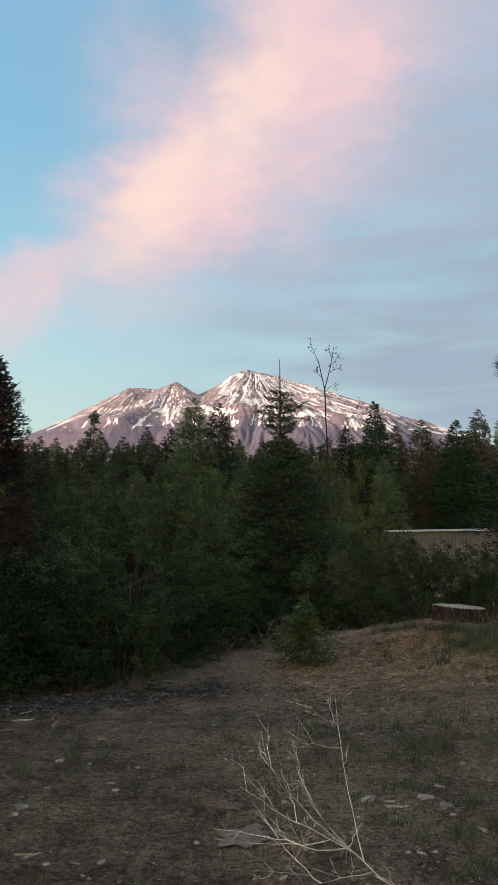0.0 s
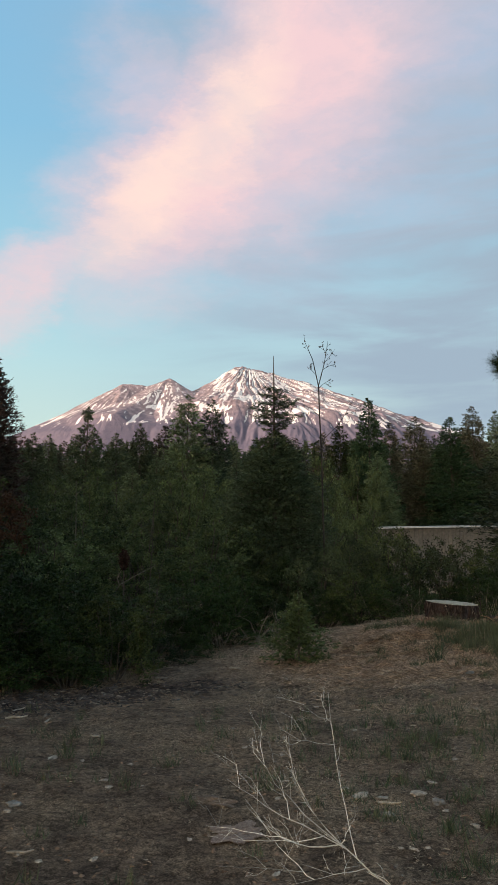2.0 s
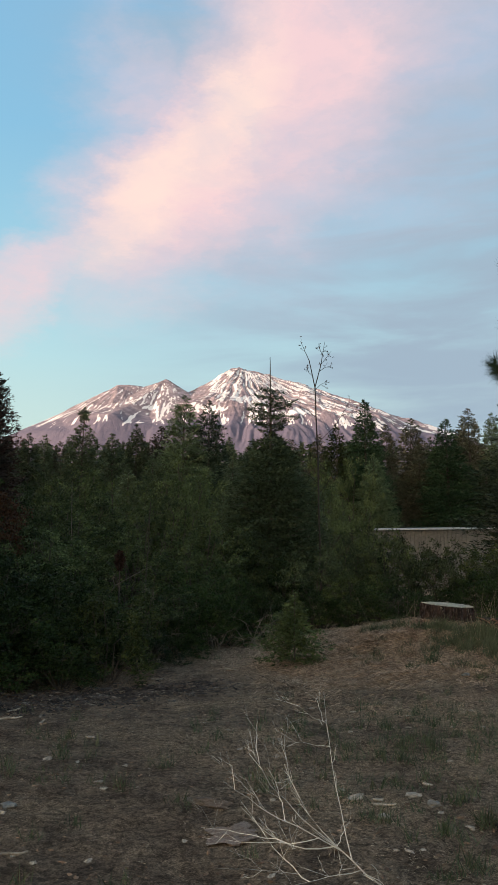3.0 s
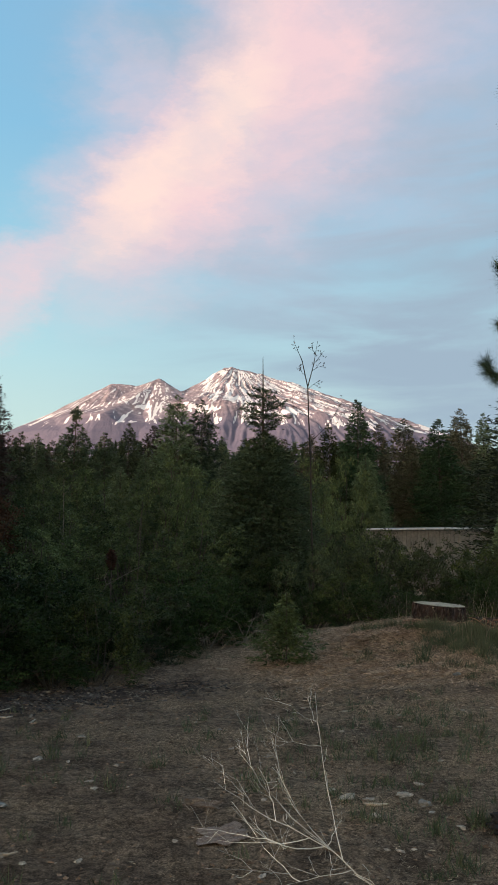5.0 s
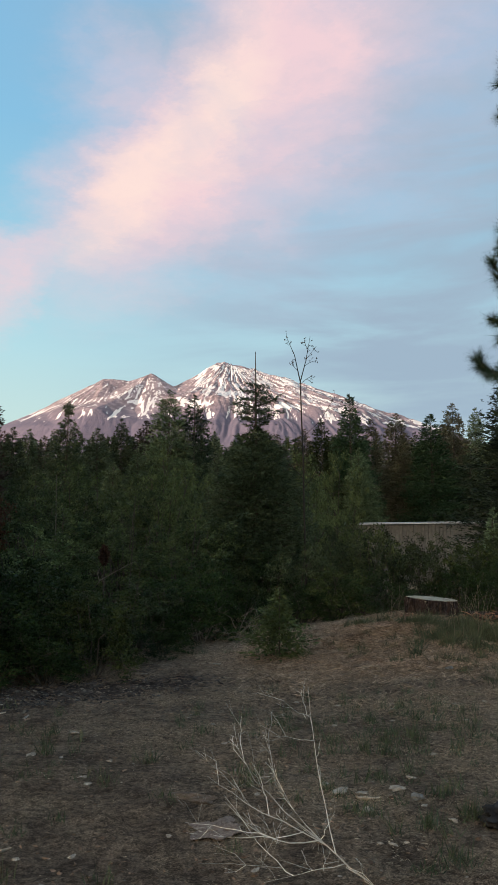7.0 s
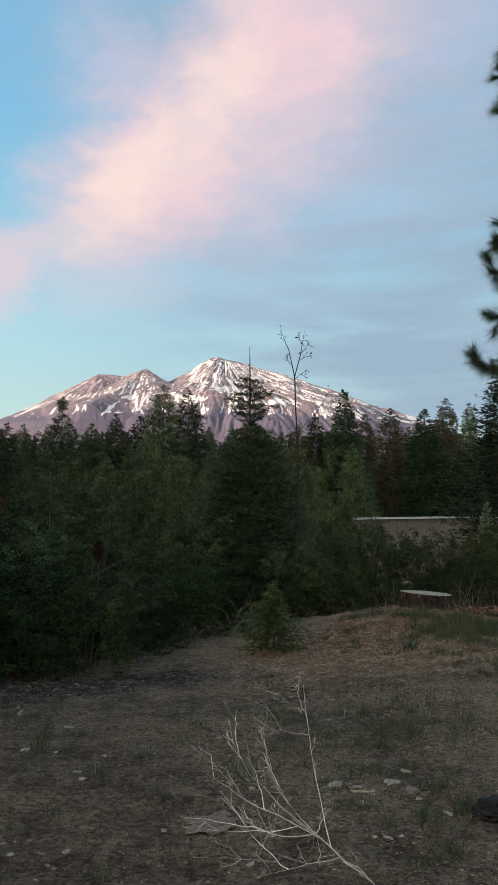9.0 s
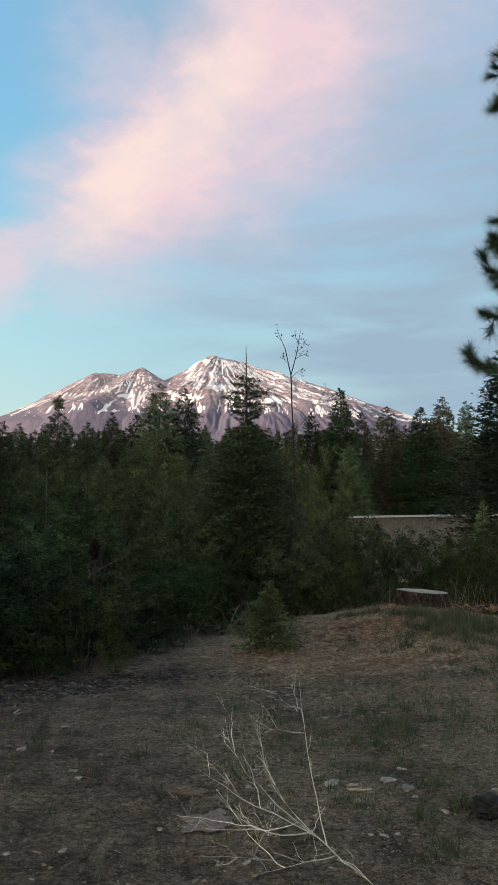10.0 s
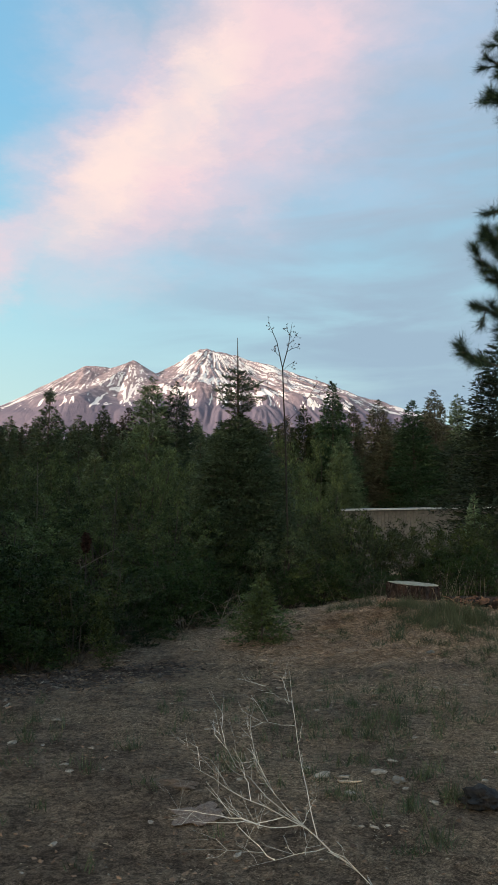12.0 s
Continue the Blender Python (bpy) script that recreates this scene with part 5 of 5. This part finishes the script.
def grass():
    rng = np.random.default_rng(81)
    soup = Soup()
    # scattered tufts, thicker in the patch on the right and on the bank
    xy = np.column_stack([rng.uniform(-3.2, 5.0, 5200), rng.uniform(3.6, 11.5, 5200)])
    xy = xy[np.abs(xy[:, 0]) < 0.40 * xy[:, 1] + 0.6]
    want = 0.11 + 0.03 * xy[:, 0] + 0.30 * clump_noise(xy, 0.9, 3.0) + 0.25 * clump_noise(xy, 2.3, 7.0)
    want += 0.85 * np.exp(-((xy[:, 0] - 1.35) / 0.75) ** 2 - ((xy[:, 1] - 6.5) / 0.8) ** 2) + 0.5 * np.exp(-((xy[:, 0] - 2.1) / 0.8) ** 2 - ((xy[:, 1] - 7.2) / 0.9) ** 2)
    want += 0.25 * np.exp(-((xy[:, 0] - 0.2) / 0.9) ** 2 - ((xy[:, 1] - 6.3) / 1.2) ** 2)
    want -= 0.5 * np.exp(-((xy[:, 0] + 0.2) / 1.6) ** 2 - ((xy[:, 1] - 9.6) / 1.2) ** 2)
    want[np.hypot(xy[:, 0] - 1.57, xy[:, 1] - 4.5) < 0.22] = 0        # the dark rock leaves no room
    tufts = xy[rng.uniform(0, 1, len(xy)) < want * 0.45]
    each = 20
    spots = np.repeat(tufts, each, 0) + rng.normal(size=(len(tufts) * each, 2)) * 0.035
    lush = np.repeat(rng.uniform(0.35, 1.0, len(tufts)), each)
    soup.slivers(*blades(rng, spots, 0.17 * lush * rng.uniform(0.4, 1.25, len(spots)), 0.0062, 0.42))
    # long grass before the stump
    for cx, cy, sx, sy, count, tall in ((2.95, 11.35, 0.20, 0.10, 1300, 0.20), (3.55, 11.1, 0.22, 0.16, 2300, 0.30), (3.0, 10.6, 0.30, 0.22, 840, 0.30), (3.4, 10.7, 0.32, 0.26, 900, 0.36), (3.9, 11.2, 0.30, 0.25, 700, 0.26), (2.05, 11.9, 0.25, 0.16, 700, 0.22), (2.9, 10.6, 0.5, 0.3, 900, 0.14), (1.42, 4.45, 0.3, 0.4, 780, 0.13), (3.6, 9.4, 0.7, 0.6, 1500, 0.15)):
        hubs = np.column_stack([rng.normal(cx, sx, count // 60), rng.normal(cy, sy, count // 60)])
        hubs = hubs[np.hypot(hubs[:, 0] - 1.57, hubs[:, 1] - 4.5) > 0.22]
        spots = np.repeat(hubs, 60, 0) + rng.normal(size=(len(hubs) * 60, 2)) * 0.05
        lush = np.repeat(rng.uniform(0.3, 1.1, len(hubs)), 60)
        soup.slivers(*blades(rng, spots, tall * lush * rng.uniform(0.4, 1.2, len(spots)), 0.0075, 0.5))
    tagged(new("grass", soup.mesh("grass", GRASS)), "thin green grass tufts on the dry clearing", "grass", kind="stuff")
    straw = Soup()
    xy = np.column_stack([rng.uniform(-4.2, 6.0, 210000), 3.3 + 11.2 * rng.uniform(0, 1, 210000) ** 1.35])
    xy = xy[np.abs(xy[:, 0]) < 0.40 * xy[:, 1] + 0.6]
    keep = 0.42 + 0.55 * clump_noise(xy, 0.8, 12.0) + 0.3 * clump_noise(xy, 3.0, 15.0) + 0.12 * np.clip(xy[:, 0], -2, 2) + 0.35 * np.exp(-((xy[:, 0] - 2.2) / 1.8) ** 2 - ((xy[:, 1] - 11.2) / 1.6) ** 2)
    xy = xy[rng.uniform(0, 1, len(xy)) < keep]
    k = len(xy)
    turn = rng.uniform(0, math.tau, k)
    way = unit(np.column_stack([np.cos(turn), np.sin(turn) * 0.8, rng.uniform(-0.05, 0.22, k)]))
    side = unit(np.cross(way, np.array([0, 0, 1.0]) + rng.normal(size=(k, 3)) * 0.3))
    straw.slivers(np.column_stack([xy, ground_at(xy) + 0.004]), way, side, rng.uniform(0.012, 0.07, k) * rng.uniform(0.5, 1, k) * np.clip(xy[:, 1] / 8, 0.55, 1), rng.uniform(0.0022, 0.006, k))
    tagged(new("straw_litter", straw.mesh("straw_litter", STRAW)), "dry straw strewn over the earth", "straw", kind="stuff")


grass()


MAT = material("reddish_matted_grass", [(0.27, 0.190, 0.132), (0.43, 0.315, 0.222)], 5.0, 0.9, 0.0, 20, island=0.55)


def matted_grass():
    """Last year's grass, combed flat down the bank, and red crumbs of rotten wood by the stump."""
    rng = np.random.default_rng(87)
    soup, k = Soup(), 76000
    xy = np.column_stack([rng.normal(1.95, 1.0, k), rng.normal(10.95, 1.0, k)])
    xy = xy[(rng.uniform(0, 1, k) < 0.62 + 0.9 * clump_noise(xy * np.array([0.6, 2.2]), 1.0, 31.0)) & (xy[:, 0] > 0.35 + rng.normal(size=k) * 0.25)]
    k = len(xy)
    turn = rng.normal(0.45, 0.75, k) + math.pi * rng.integers(0, 2, k)
    way = unit(np.column_stack([np.cos(turn), np.sin(turn), rng.uniform(-0.03, 0.40, k)]))
    side = unit(np.cross(way, np.array([0, 0, 1.0]) + rng.normal(size=(k, 3)) * 0.5))
    soup.slivers(np.column_stack([xy, ground_at(xy) + 0.006]), way, side, rng.uniform(0.04, 0.15, k), rng.uniform(0.004, 0.010, k))
    tagged(new("matted_grass", soup.mesh("matted_grass", MAT)), "reddish dead grass combed flat on the bank", "grass", kind="stuff")
    crumbs = Soup()
    for k in range(420):
        x, y = (rng.normal(2.75, 0.22), rng.normal(12.1, 0.14)) if k % 3 else (rng.normal(3.9, 0.3), rng.normal(12.0, 0.12))
        s, a, z = rng.uniform(0.012, 0.05), rng.uniform(0, math.tau), rough_ground(x, y)
        c, d, w = math.cos(a) * s, math.sin(a) * s, rng.uniform(0.4, 0.9)
        crumbs.put([(x - c, y - d, z), (x + d * w, y - c * w, z - 0.003), (x + c, y + d, z + s * rng.uniform(0, 0.5)), (x - d * w, y + c * w, z), (x + c * 0.2, y + d * 0.2, z + s * rng.uniform(0.4, 1.1))], [(0, 1, 4), (1, 2, 4), (2, 3, 4), (3, 0, 4)])
    tagged(new("rotten_wood_crumbs", crumbs.mesh("rotten_wood_crumbs", ROT)), "reddish crumbs of rotten wood round the stump", "litter", kind="stuff")


matted_grass()


def litter():
    """Chips, bark crumbs and gravel, too many to count."""
    rng = np.random.default_rng(83)
    for name, mat, count, lo, hi, dark, label in (("wood_chips", CHIP, 1600, 0.005, 0.022, 0.0, "pale wood chips strewn over the earth"), ("bark_litter", LITTER, 21000, 0.008, 0.034, 1.0, "dark bark and needle litter on the earth")):
        soup = Soup()
        xy = np.column_stack([rng.uniform(-4.2, 5.5, count * 2), rng.uniform(3.3, 14.0, count * 2)])
        xy = xy[np.abs(xy[:, 0]) < 0.40 * xy[:, 1] + 0.6]
        keep = 0.4 + 0.5 * clump_noise(xy, 1.1, 21.0 + dark) + 0.9 * np.exp(-((xy[:, 0] + 1.7) / 1.3) ** 2 - ((xy[:, 1] - 8.6 - 0.55 * (xy[:, 0] + 1.7)) / 0.9) ** 2) + dark * 1.2 * np.exp(-((xy[:, 0] + 0.4) / 1.1) ** 2 - ((xy[:, 1] - 11.6) / 1.1) ** 2)
        xy = xy[rng.uniform(0, 1, len(xy)) < keep][:count]
        zs = ground_at(xy)
        for (x, y), z in zip(xy.tolist(), zs.tolist()):
            s, a = rng.uniform(lo, hi) * rng.uniform(0.5, 1), rng.uniform(0, math.tau)
            c, d, thin = math.cos(a) * s, math.sin(a) * s, rng.uniform(0.25, 0.7)
            up = rng.uniform(0.15, 0.4) * s
            tip = rng.normal(size=4) * 0.3 * s
            soup.put([(x - c, y - d, z - 0.003 + tip[0] * 0.3), (x + d * thin, y - c * thin, z - 0.003), (x + c, y + d, z + abs(tip[1]) * 0.5), (x - d * thin, y + c * thin, z), (x + tip[2] * 0.4, y + tip[3] * 0.4, z + up)], [(0, 1, 4), (1, 2, 4), (2, 3, 4), (3, 0, 4)])
        tagged(new(name, soup.mesh(name, mat)), label, "litter", kind="stuff")

    # a swept-up line of bark and broken wood along the foot of the bushes
    soup, pale = Soup(), Soup()
    for k in range(6500):
        u = rng.uniform(0, 1)
        x, y = -3.4 + 2.9 * u + rng.normal() * 0.25, 7.9 + 1.6 * u + rng.normal() * (0.2 + 0.25 * (1 - u))
        z, s, a = rough_ground(x, y), rng.uniform(0.012, 0.058) * rng.uniform(0.5, 1), rng.uniform(0, math.tau)
        c, d, w = math.cos(a) * s * 1.3, math.sin(a) * s * 1.3, rng.uniform(0.08, 0.32)
        h = rng.uniform(0.1, 0.6) * s
        (pale if rng.random() < 0.08 + 0.08 * (1 - u) else soup).put([(x - c, y - d, z), (x + d * w, y - c * w, z - 0.003), (x + c, y + d, z + h * rng.uniform(0, 0.8)), (x - d * w, y + c * w, z), (x + c * 0.2, y + d * 0.2, z + h)], [(0, 1, 4), (1, 2, 4), (2, 3, 4), (3, 0, 4)])
    tagged(new("bark_debris", soup.mesh("bark_debris", DEBRIS)), "dark broken bark along the foot of the bushes", "litter", kind="stuff")
    tagged(new("wood_debris", pale.mesh("wood_debris", CHIP)), "pale broken wood along the foot of the bushes", "litter", kind="stuff")


litter()
